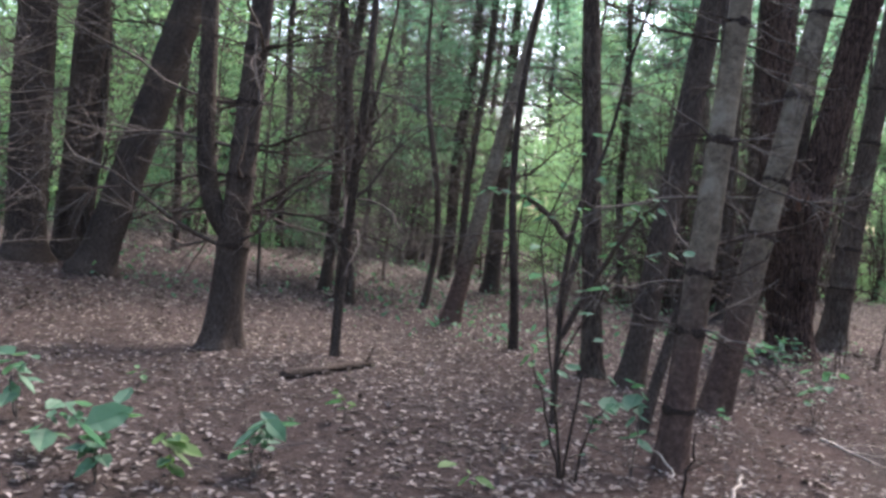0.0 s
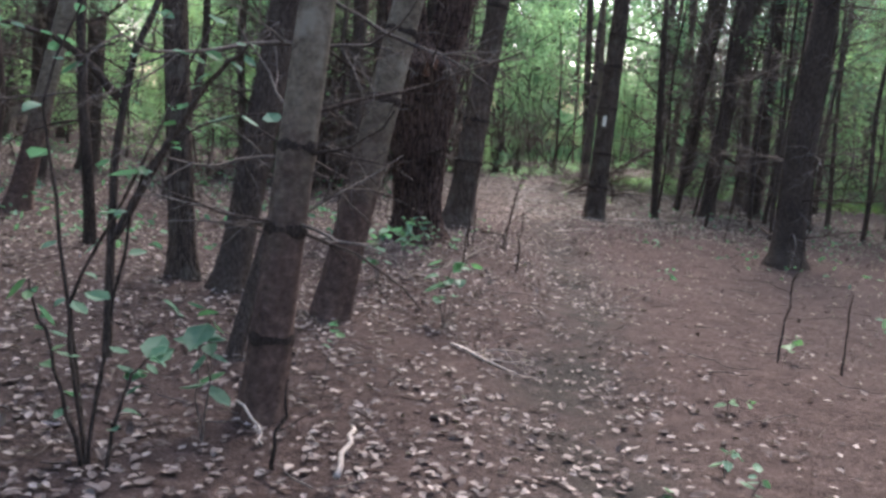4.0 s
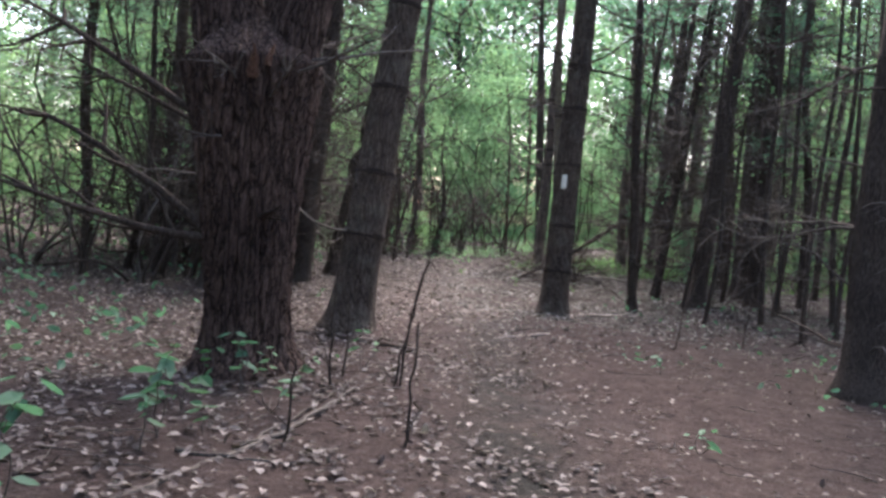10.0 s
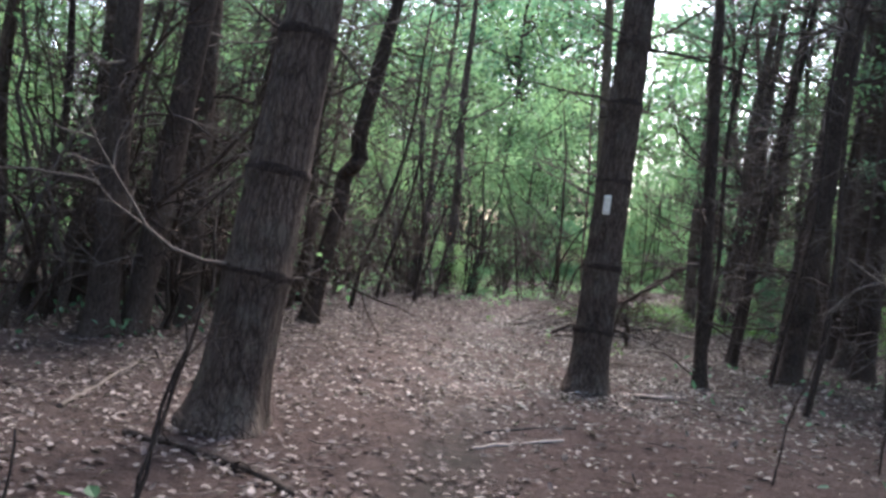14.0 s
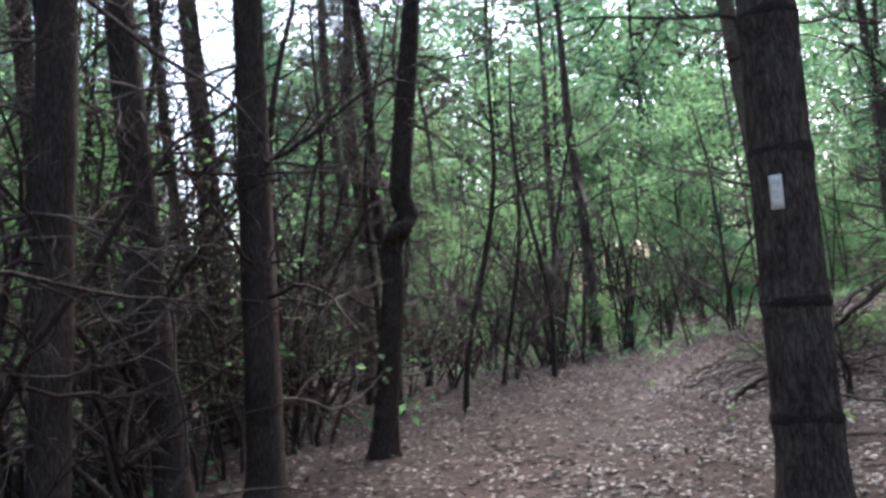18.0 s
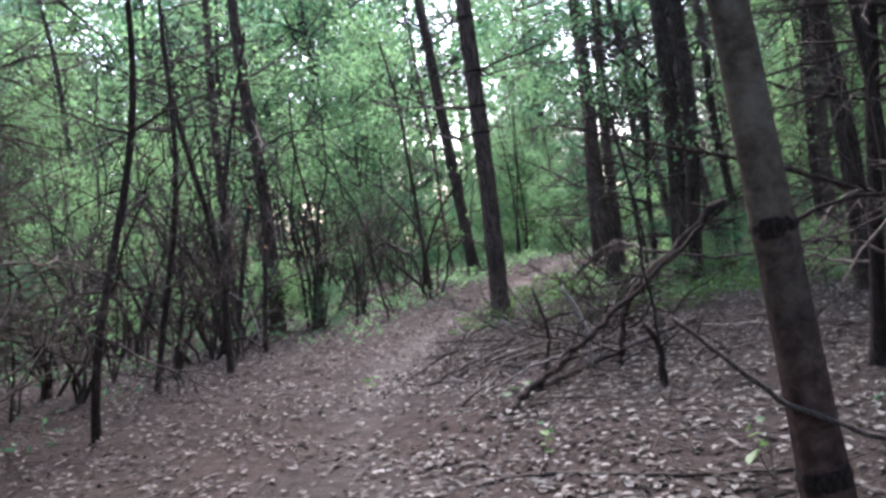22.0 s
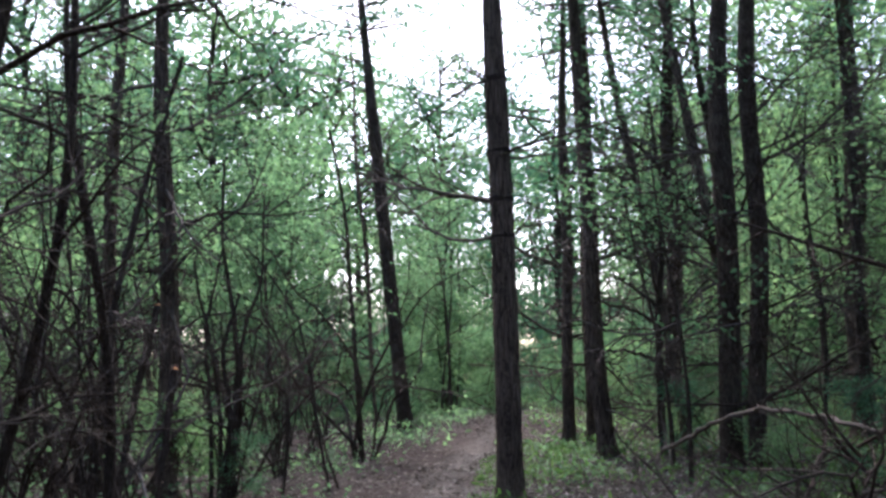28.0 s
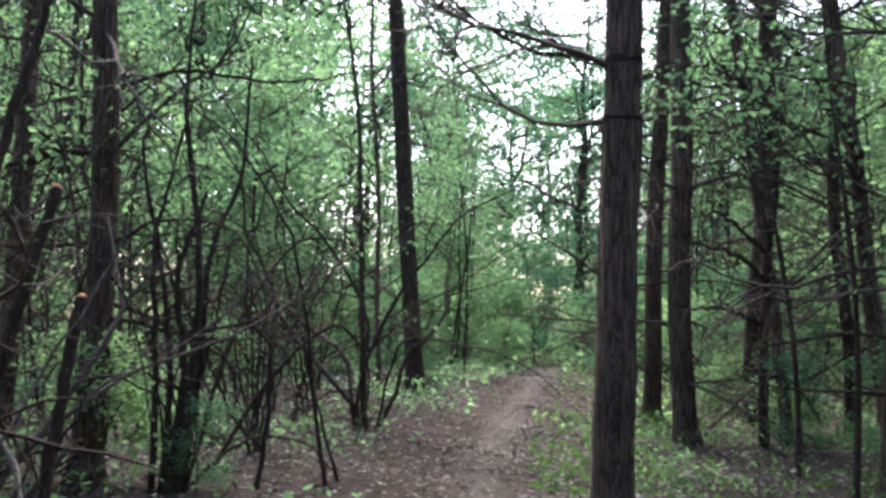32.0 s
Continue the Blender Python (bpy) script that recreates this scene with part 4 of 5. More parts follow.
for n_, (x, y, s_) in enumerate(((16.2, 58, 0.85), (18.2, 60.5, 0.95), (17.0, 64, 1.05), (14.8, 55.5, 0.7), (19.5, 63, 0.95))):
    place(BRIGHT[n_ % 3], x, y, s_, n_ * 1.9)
for n_, (x, y, s_) in enumerate(((-1.2, 20.6, 0.8), (0.1, 23.2, 0.85), (-0.6, 24.8, 0.85), (-1.9, 18.9, 0.75))):
    place(PINES[n_], x, y, s_, n_ * 1.4)
for n_, (x, y, s_) in enumerate(((-5.4, 14.6, 0.95), (-3.2, 19.6, 0.9))):
    place(GREENPINES[n_], x, y, s_, n_ * 2.6)
# green that closes the wood on either side of the trail's end
for n_, (x, y, s_) in enumerate(((-5.0, 41, 1.2), (-8.5, 34, 1.1))):
    place(GREENPINES[n_ % 3], x, y, s_, n_ * 1.7)
for n_, (x, y, s_) in enumerate(((5.6, 43, 1.0), (6.7, 46.5, 1.1), (7.6, 50, 1.1), (5.0, 50, 1.15), (3.2, 48, 1.1), (0.8, 45, 1.1), (12.8, 57, 0.85), (15.5, 59, 0.8))):
    place(BRIGHT[n_ % 3], x, y, s_, n_ * 2.1)
for n_, (x, y, s_) in enumerate(((21.6, 76, 1.0), (8.6, 57, 1.1), (5.6, 56, 1.15), (11.0, 61, 1.2), (2.4, 58, 1.1), (-1.0, 56, 1.15), (-5.5, 55, 1.1), (16.2, 60, 1.0), (19.0, 67, 1.2), (14.4, 66, 1.1))):
    place(TALL[n_ % 3], x, y, s_, n_ * 1.3)
for n_, (x, y, s_) in enumerate(((9.7, 41.5, 1.2), (11.2, 46, 1.4), (12.6, 49, 1.5), (8.9, 44.0, 1.1), (13.4, 52, 1.5), (11.6, 49.5, 1.3), (14.4, 56, 1.6), (10.2, 43.6, 1.2))):
    place(SAPS[n_ % 3], x, y, s_, n_ * 1.3)
# left woods along the first two thirds
scatter(BRIGHT, 12, (-9, -2.6, 20.5, 28.5), 64, 4, 1.2, (0.4, 0.68), test=left_of)
scatter(BRIGHT, 3, (-18, -11, 13, 21), 65, 4, 1.6, (0.7, 1.0), test=left_of)
scatter(PINES, 17, (-13, -1.0, 10.5, 34), 1, 2.6, 1.2, test=left_wood)
scatter(CLUMPS, 9, (-2.2, 0.5, 18, 21.5), 97, 1.6, 0.45, (0.7, 1.0), test=left_of, clear=2.4)
scatter(CLUMPS, 22, (-2.4, 1.2, 16, 25), 91, 1.9, 0.6, (0.8, 1.15), test=left_of, clear=3.4)
scatter(CLUMPS, 9, (-4, 6, 25, 38), 92, 1.75, 0.7, (0.75, 1.1), far_trail=6, test=left_of, clear=4.2)
scatter(BRIGHT, 9, (-8, 1.0, 30.5, 39), 93, 3.0, 1.4, (0.4, 0.62), test=left_of, clear=8)
scatter(TALL, 6, (-24, -12, 22, 38), 98, 3.0, 2.4, (0.8, 1.0), test=left_of)
scatter(SAPS, 14, (-16, 0, 9.5, 30), 2, 2.6, 0.9, test=left_wood, clear=8)
scatter(GREENPINES, 4, (-16, -5, 26, 44), 51, 4.0, 1.8, test=left_of, clear=5)
scatter(THICK, 9, (-3.5, 0.4, 17, 28), 3, 2.0, 0.9, test=left_of)
scatter(PINES, 5, (-22, -7, 4.5, 11), 61, 4, 1.6, test=left_of)
scatter(BUSHES, 26, (-24, -9, 10, 19), 62, 4, 1.0, (0.5, 1.1), test=left_of)
scatter(BRIGHT, 12, (-34, -17, 2, 13), 63, 4, 2.0, test=left_of)
# right woods
scatter(PINES, 11, (5.6, 16, 13, 26), 4, 2.6, 1.3, test=lambda x, y: right_of(x, y) and not (4.5 < x < 8.8 and 19 < y < 25))
scatter(PINES, 3, (11, 18, 26, 36), 54, 2.6, 1.4, test=right_of)
scatter(GREENPINES, 3, (15, 24, 28, 44), 5, 4.0, 2.2, test=right_of)
# extra pines, mostly out of view, added to hold back skylight from the right
scatter(GREENPINES, 4, (8.5, 17, 3, 22), 96, 4.5, 2.0, (0.85, 1.05), test=right_of, clear=5)
scatter(SAPS, 22, (6, 22, 18, 44), 6, 2.4, 0.9, test=right_of)
scatter(BRIGHT, 16, (12, 24, 28, 46), 41, 4, 1.8, test=right_of)
scatter(TALL, 7, (18, 34, 43, 56), 71, 4, 2.4, (0.9, 1.2), test=right_of)
scatter(BUSHES, 24, (9, 28, 54, 68), 73, 1, 1.0, (0.9, 1.6))
# thicket along the left of the trail
scatter(THICK, 7, (-4, 7, 25, 41), 7, 2.1, 1.1, far_trail=6, test=left_of)
scatter(SAPS, 5, (-3, 7, 31, 42), 8, 1.7, 0.8, far_trail=6, test=left_of, clear=4.5)
scatter(PINES, 2, (-10, 4, 28, 44), 9, 3.0, 1.5, test=left_of)
# undergrowth past the bend, and the bright edge of the wood
scatter(BUSHES, 80, (-14, 30, 37, 54), 10, 0.8, 0.7, (0.7, 1.3))
scatter(BUSHES, 42, (5, 18, 27, 42), 11, 3.0, 0.7, (0.25, 0.65), test=right_of)
scatter(BUSHES, 40, (-7, 5, 29, 41), 21, 1.9, 0.7, (0.3, 0.8), test=left_of, clear=6)
scatter(BUSHES, 26, (8, 24, 46, 55), 57, 0.0, 0.6, (1.2, 2.0))
scatter(BRIGHT, 8, (9, 23, 50, 59), 58, 0.0, 1.0, (0.42, 0.6))
scatter(BUSHES, 30, (2, 26, 40, 48), 56, 0.9, 0.7, (0.6, 1.2))
scatter(BRIGHT, 70, (-34, 36, 42, 58), 12, 1.6, 1.6, test=lambda x, y: y < 41 or abs(x - 9.8 - (y - 40) * 0.37) > 1.5)
scatter(BRIGHT, 46, (-32, -11, 12, 46), 13, 3, 2.0)
scatter(BRIGHT, 30, (16, 40, 16, 48), 14, 3, 1.8)
scatter(BUSHES, 40, (-40, 50, 52, 62), 31, 3, 1.0, (1.4, 2.4))
scatter(BUSHES, 20, (-40, -14, 12, 52), 32, 3, 1.0, (1.2, 2.2))
scatter(TALL, 34, (-34, 44, 57, 70), 33, 3.5, 2.2, (0.9, 1.3), test=lambda x, y: abs(x - 9.8 - (y - 40) * 0.37) > 2.2)
scatter(TALL, 42, (-60, 62, 66, 90), 15, 3, 2.6, (1.1, 1.6), test=lambda x, y: abs(x - 9.8 - (y - 40) * 0.37) > 2.0)
scatter(TALL, 22, (-60, -32, 8, 58), 16, 3, 2.4, (1.0, 1.4))
scatter(TALL, 16, (34, 58, 14, 58), 17, 3, 2.4, (1.0, 1.4))
for n_, (x, y, s_) in enumerate(((10.2, 46.5, 0.5), (11.4, 50, 0.55), (12.9, 53, 0.6), (14.2, 57, 0.65), (10.0, 52, 0.55), (16.0, 62, 0.7))):
    place(BRIGHT[n_ % 3], x, y, s_, n_ * 2.3)
# trees added behind and beside the start, mostly unseen; the pines dim the floor
scatter(PINES, 15, (5.8, 19, -5, 11.5), 81, 3.5, 2.0, test=right_of, clear=4)
scatter(PINES, 9, (-18, -5.5, -9, 3), 82, 3.5, 2.0, test=left_of, clear=4.5)
scatter(SAPS, 8, (-16, 16, -12, 6), 83, 5, 2.0, clear=6)
scatter(PINES, 16, (-16, 18, -16, -4), 18, 2.5, 2.0)
for t_ in PINES + GREENPINES + SAPS + BRIGHT + BUSHES + THICK + CLUMPS + TALL:
    for o_ in (*t_.children_recursive, t_):
        bpy.data.objects.remove(o_)

# ---- sticks, logs and brush on the ground ----


def curve_through(points, n):
    """A smooth line through a few points."""
    p = np.array(points, float)
    if len(p) == 2:
        p = np.stack([p[0], p[0] * 0.5 + p[1] * 0.5, p[1]])
    t = np.linspace(0, len(p) - 1, n)
    out = []
    for v in t:
        i_ = min(int(v), len(p) - 2)
        u = v - i_
        p0, p1, p2, p3 = p[max(i_ - 1, 0)], p[i_], p[i_ + 1], p[min(i_ + 2, len(p) - 1)]
        out.append(0.5 * (2 * p1 + (p2 - p0) * u + (2 * p0 - 5 * p1 + 4 * p2 - p3) * u * u + (3 * p1 - p0 - 3 * p2 + p3) * u ** 3))
    return np.array(out)


def stick(points, r0, r1, material, label, seed, kids=0, name="fallen_branch", category="branch", jitter=0.008):
    rng = np.random.default_rng(seed)
    p = np.array(points, float)
    if p.shape[1] == 2:
        p = np.concatenate([p, ground_z(p[:, 0], p[:, 1])[:, None] + r0 * 0.7], 1)
    n = max(8, int(np.linalg.norm(np.diff(p, axis=0), axis=1).sum() / 0.07))
    c = curve_through(p, n) + rng.normal(0, jitter, (n, 3)) * (1, 1, 0.4)
    o_ = c[0].copy()
    bl = Build()
    rad = np.linspace(r0, r1, n) * (1 + 0.08 * rng.normal(size=n))
    bl.tube(c - o_, rad, 8)
    bl.v.append((c[:1] - o_))
    bl.q.append(np.array([[(k + 1) % 8, k, bl.n, bl.n] for k in range(8)]))
    bl.n += 1
    for _ in range(kids):
        i_ = rng.integers(1, n - 1)
        d = (c[i_ + 1] - c[i_]) / np.linalg.norm(c[i_ + 1] - c[i_]) + rng.normal(0, 0.6, 3)
        d[2] = abs(d[2]) * 0.5
        branchlet(bl, c[i_] - o_, d, rng.uniform(0.15, 0.45), rad[i_] * 0.45, 1, rng, 0.18, 0, 5, 2)
    ob = tagged(new(name, bl.mesh(name, material)), label, category)
    ob.location = o_
    return ob


stick([(-3.42, 4.4), (-3.25, 4.9), (-3.13, 5.45)], 0.04, 0.032, M_DARK, "short rotten dark log lying in leaf litter", 1, 1, "log", "log")
stick([(0.5, 5.58), (0.62, 5.4), (0.7, 5.24), (0.86, 5.0)], 0.014, 0.005, M_PALE, "bleached splintered stick on red needles", 2, 5, jitter=0.014)
stick([(0.16, 7.53), (0.65, 8.64), (1.06, 10.06)], 0.016, 0.008, M_TWIG, "thin grey dead branch on the ground", 3, 3)
stick([(0.33, 8.32), (0.55, 8.3), (0.82, 8.31)], 0.012, 0.007, M_TWIG, "thin grey dead twig on the ground", 4, 1)
stick([(0.55, 8.45), (0.82, 9.49), (1.0, 10.11), (1.24, 10.69)], 0.009, 0.005, M_TWIG, "long pale stripped stick lying by the trail", 5, 2)
stick([(0.52, 13.04), (0.9, 12.82), (1.27, 12.5), (1.56, 12.15)], 0.019, 0.026, M_DARK, "dark rotten branch lying at the foot of a pine", 6, 2, "log", "log")
stick([(0.01, 13.48), (-0.02, 14.2), (0.0, 15.35), (0.33, 16.0)], 0.018, 0.01, M_TWIG, "bleached crooked branch on the ground", 7, 6)
stick([(2.45, 13.64), (2.75, 13.8), (3.04, 13.95)], 0.012, 0.009, M_PALE, "pale straight stick across the trail", 8)
stick([(2.56, 14.21), (2.85, 14.27), (3.17, 14.31)], 0.012, 0.008, M_TWIG, "pale straight stick across red needles", 9)
stick([(0.22, 15.48), (0.48, 16.09), (0.55, 17.07), (0.52, 17.97), (0.74, 18.5), (1.04, 18.04)], 0.011, 0.006, M_TWIG, "long crooked pale branch beside the trail", 10, 3)
stick([(4.01, 16.71), (4.29, 16.68), (4.63, 16.83)], 0.016, 0.011, M_PALE, "pale stick at the foot of the marked pine", 11)
stick([(3.82, 15.97), (3.83, 15.8), (3.84, 15.6)], 0.014, 0.01, M_PALE, "short pale stick on needles", 12)
stick([(4.07, 16.68), (4.56, 16.42), (4.87, 15.5)], 0.014, 0.01, M_TWIG, "grey dead branch on the ground", 13, 2)
stick([(3.4, 20.1), (3.76, 20.0), (4.25, 19.6), (4.8, 19.3)], 0.014, 0.009, M_TWIG, "thin grey branch lying on pale leaves", 14, 2)
stick([(-0.04, 3.02, 0.02), (-0.03, 3.3, 0.07), (-0.01, 3.5, 0.05)], 0.012, 0.009, M_PALE, "short curved white stick on needles", 15)
stick([(-0.5, 3.5, 0.12), (-0.4, 3.42, 0.06), (-0.36, 3.3, 0.02)], 0.006, 0.004, M_PALE, "thin bleached twig leaning on a pine", 16)
for n_, (x, y, h_, lx, ly) in enumerate(((0.9, 10.08, 0.75, -0.02, 0), (1.3, 10.3, 0.9, 0.2, 0.05), (1.33, 10.32, 0.85, 0.14, 0.0), (0.98, 10.43, 0.5, 0.03, 0.1), (5.2, 14.2, 1.1, 0.2, 0.1), (4.1, 13.2, 0.9, 0.35, 0.2), (2.6, 5.6, 0.9, 0.16, 0.1), (2.95, 5.4, 0.5, 0.03, 0.1), (1.3, 8.9, 0.6, 0.03, 0.0), (-0.3, 3.2, 0.35, 0.1, 0), (0.75, 8.6, 0.4, 0.06, 0.02))):
    z_ = float(ground_z(x, y))
    stick([(x, y, z_ - 0.03), (x + lx * h_ * 0.4, y + ly * h_ * 0.5, z_ + h_ * 0.5), (x + lx * h_, y + ly * h_, z_ + h_)], 0.009, 0.004, M_DARK, "thin bare dead stem standing in the needles", 40 + n_, 2, "dead_stem", "stem")
# propped pale branch beside the slim leaning trunk
stick([(3.54, 18.0, 0.92), (3.78, 17.9, 0.66), (4.1, 17.8, 0.5), (4.5, 17.85, 0.4), (5.2, 18.3, 0.02)], 0.008, 0.01, M_TWIG, "bleached branch propped above the ground", 60, 3)
# the brush heap
stick([(3.78, 21.5, 0.02), (4.3, 21.7, 0.27), (4.75, 21.92, 0.5), (5.74, 22.14, 1.1)], 0.03, 0.018, M_DARK, "dark fallen limb propped on a brush heap", 61, 22, "log", "log", jitter=0.016)
stick([(4.2, 22.2, 0.03), (5.0, 22.7, 0.12), (6.0, 23.0, 0.3)], 0.018, 0.012, M_DARK, "dark fallen branch against a brush heap", 62, 8, "log", "log")
stick([(5.03, 21.6, -0.04), (5.02, 21.62, 0.5), (4.97, 21.65, 1.25)], 0.014, 0.008, M_DARK, "dead upright stem beside a brush heap", 63, 3, "dead_stem", "stem")
stick([(6.35, 27.0, 0.6), (6.4, 25.8, 0.95), (6.31, 24.52, 0.86), (6.9, 24.3, 0.72), (7.7, 24.6, 0.7)], 0.02, 0.012, M_TWIG, "long crooked bleached branch arching over brush", 64, 9, jitter=0.018)
stick([(4.85, 22.6, 0.0), (4.87, 22.65, 0.4), (4.75, 22.8, 0.75)], 0.02, 0.014, M_PALE, "short bleached broken stem standing upright", 66, 1, "dead_stem", "stem")
heap = thing("brush_heap", "tangled heap of grey dead branches beside the trail", "brush heap", (6.0, 24.1, float(ground_z(6.0, 24.1))))
rng = np.random.default_rng(66)
for n_ in range(150):
    a, d = rng.uniform(0, 6.283), abs(rng.normal(0, 0.75))
    s_ = rng.uniform(0.4, 1.05)
    ob = part("dead_branch", (DEAD + BARE)[rng.integers(12)], heap)
    ob.matrix_basis = Matrix.LocRotScale((math.cos(a) * d * 1.3 - 0.55, math.sin(a) * d * 1.2 - 0.35, max(0.04, rng.uniform(0.0, 0.9) * math.exp(-d))), Euler((rng.uniform(0, 6.28), rng.normal(-0.1, 0.38), rng.uniform(0, 6.28))), (s_, s_, s_ * 0.9))
far_limb = pine(9.3, 24.4, 0.11, 0.09, 5.0, (0.0, 0.0), 11, M_DARK, "dark pine with long low limbs over the brush", 90, None, 1.9, per=(3, 4))
bl = Build()
rng = np.random.default_rng(91)
lc = curve_through([(-0.1, 0, 1.0), (-1.36, 0.2, 1.54), (-2.35, 0.5, 1.89), (-3.4, 0.8, 2.25)], 24)
bl.tube(lc, np.linspace(0.035, 0.01, 24), 7)
for i_ in range(3, 22, 2):
    branchlet(bl, lc[i_], (-0.4, rng.normal(), rng.normal() * 0.5), rng.uniform(0.5, 1.1), 0.011, 1, rng, 0.16, 0, 4, 4)
part("limb", bl.mesh("limb", M_DARK), far_limb)

# ---- seedlings and leafy plants, leaf by leaf ----
LEAVES = []
for n_ in range(6):
    rng = np.random.default_rng(700 + n_)
    bl = Build()
    bl.ovals([(0, 0, 0)], 1.0, rng, flat=1.0, long=1.55, fold=0.14, curl=0.2, heading=[(1, 0, 0)])
    LEAVES.append([bl.mesh("leaf", m_, False) for m_ in (M_LEAF_B, M_SEEDLING, M_GRASS)])


def leafy(name, label, category, stems, leaf, n, hue, seed, r=0.005, low=0.35, bark_=None):
    """A plant of bent stems (each a few points in the world), with its leaves as parts."""
    rng = np.random.default_rng(seed)
    o_ = np.array(stems[0][0], float)
    t_ = thing(name, label, category, o_)
    for st in stems:
        c = curve_through(st, 12) - o_ + np.concatenate([np.zeros((1, 3)), rng.normal(0, 0.006, (11, 3))])
        bl = Build()
        bl.tube(c, np.linspace(r, r * 0.35, 12), 6)
        stem_ = part("stem", bl.mesh("stem", bark_ or M_TWIG), t_)
        for k in range(n):
            i_ = min(11, int(12 * (low + (1 - low) * (k + 0.5) / n)))
            a = rng.uniform(0, 6.283)
            s_ = leaf * rng.uniform(0.65, 1.25)
            ob = part("leaf", LEAVES[rng.integers(6)][hue if rng.uniform() < 0.85 else 1], stem_)
            ob.matrix_basis = Matrix.LocRotScale(c[i_] + np.array((math.cos(a), math.sin(a), 0)) * r, Euler((rng.normal(0, 0.35), rng.normal(0.25, 0.3), a)), (s_, s_, s_))
    return t_


def seedling(x, y, h, n, leaf, hue, seed, label="small green seedling with broad leaves on needles"):
    rng = np.random.default_rng(seed)
    z = float(ground_z(x, y))
    st = [[(x, y, z - 0.01), (x + rng.normal(0, 0.04), y + rng.normal(0, 0.04), z + h * 0.6), (x + rng.normal(0, 0.08), y + rng.normal(0, 0.08), z + h)] for _ in range(1 + n // 7)]
    return leafy("seedling", label, "seedling", st, leaf, max(3, n // len(st)), hue, seed, 0.004, 0.3)


for n_, (x, y, h_, c_, s_, hue) in enumerate([(-2.79, 1.49, 0.32, 22, 0.1, 0), (-2.31, 2.1, 0.3, 18, 0.09, 0), (-3.91, 2.21, 0.36, 20, 0.1, 0), (-2.55, 1.75, 0.24, 12, 0.09, 2), (-3.3, 1.75, 0.26, 12, 0.09, 0), (-2.4, 3.36, 0.2, 8, 0.06, 2), (-3.96, 3.33, 0.16, 5, 0.06, 1), (-1.25, 2.4, 0.14, 5, 0.06, 2), (-0.62, 3.45, 0.55, 16, 0.085, 0), (-0.22, 4.56, 0.28, 6, 0.055, 0), (0.47, 6.07, 0.46, 22, 0.075, 0), (0.2, 8.55, 0.4, 16, 0.08, 0), (-0.02, 7.3, 0.46, 22, 0.08, 0), (1.55, 3.5, 0.12, 6, 0.05, 0), (0.4, 9.9, 0.35, 14, 0.06, 0)]):
    seedling(x, y, h_, c_, s_, hue, 800 + n_)
for n_, (x, y, h_, c_, s_, hue) in enumerate([(2.7, 5.72, 0.16, 6, 0.05, 1), (1.88, 4.4, 0.1, 5, 0.045, 1), (1.49, 3.11, 0.12, 6, 0.05, 0), (0.18, 8.3, 0.25, 7, 0.06, 0), (1.19, 3.1, 0.1, 5, 0.045, 1), (1.09, 10.8, 0.28, 7, 0.055, 1), (0.75, 10.15, 0.18, 8, 0.05, 1), (0.2, 9.18, 0.2, 7, 0.055, 1), (0.38, 8.68, 0.15, 6, 0.055, 1), (3.29, 11.99, 0.16, 9, 0.05, 0)]):
    seedling(x, y, h_, c_, s_, hue, 820 + n_)
for n_, (x, y, h_, c_, s_, hue) in enumerate([(0.15, 10.1, 0.22, 9, 0.05, 1), (2.9, 9.23, 0.14, 8, 0.05, 0), (3.48, 11.7, 0.16, 9, 0.05, 0), (0.52, 10.12, 0.2, 9, 0.05, 1), (4.52, 19.33, 0.28, 7, 0.06, 2), (3.68, 20.15, 0.25, 6, 0.05, 2), (4.02, 21.78, 0.14, 6, 0.05, 2), (-0.76, 18.75, 0.4, 6, 0.06, 2), (0.64, 15.62, 0.14, 6, 0.05, 1), (3.25, 24.1, 0.14, 6, 0.05, 2), (0.62, 9.35, 0.2, 7, 0.055, 0)]):
    seedling(x, y, h_, c_, s_, hue, 840 + n_)
# the leggy shrub in front of the leaning pines
leafy("leggy_shrub", "leggy shrub of thin dark stems with blue-green oval leaves", "shrub", [
    [(-0.95, 3.0, -0.02), (-1.06, 2.98, 0.38), (-1.17, 3.0, 0.65)],
    [(-0.94, 3.02, -0.02), (-1.01, 2.99, 0.54), (-0.85, 3.01, 0.96), (-0.6, 3.1, 1.6)],
    [(-0.92, 2.98, -0.02), (-0.88, 2.99, 0.54), (-0.77, 3.02, 1.09), (-0.42, 3.1, 1.3)],
    [(-0.86, 2.97, -0.02), (-0.8, 2.97, 0.3), (-0.73, 2.97, 0.42)],
    [(-0.95, 3.05, -0.02), (-1.1, 3.15, 0.7), (-1.2, 3.2, 1.3), (-1.0, 3.3, 1.9)]], 0.065, 11, 0, 880, 0.0095, 0.3, M_DARK)
leafy("sapling", "slim sapling with sparse blue-green leaves", "tree", [
    [(-1.32, 4.5, -0.02), (-1.33, 4.55, 1.2), (-1.12, 4.63, 2.05), (-0.9, 4.7, 3.2)], [(-1.32, 4.52, 0.6), (-1.0, 4.5, 1.25), (-0.7, 4.4, 1.6)], [(-1.34, 4.55, 1.3), (-1.6, 4.4, 1.55), (-1.9, 4.3, 1.6)]], 0.06, 14, 0, 881, 0.026, 0.3, M_DARK)

# ---- crooked limbs beside the last stretch ----


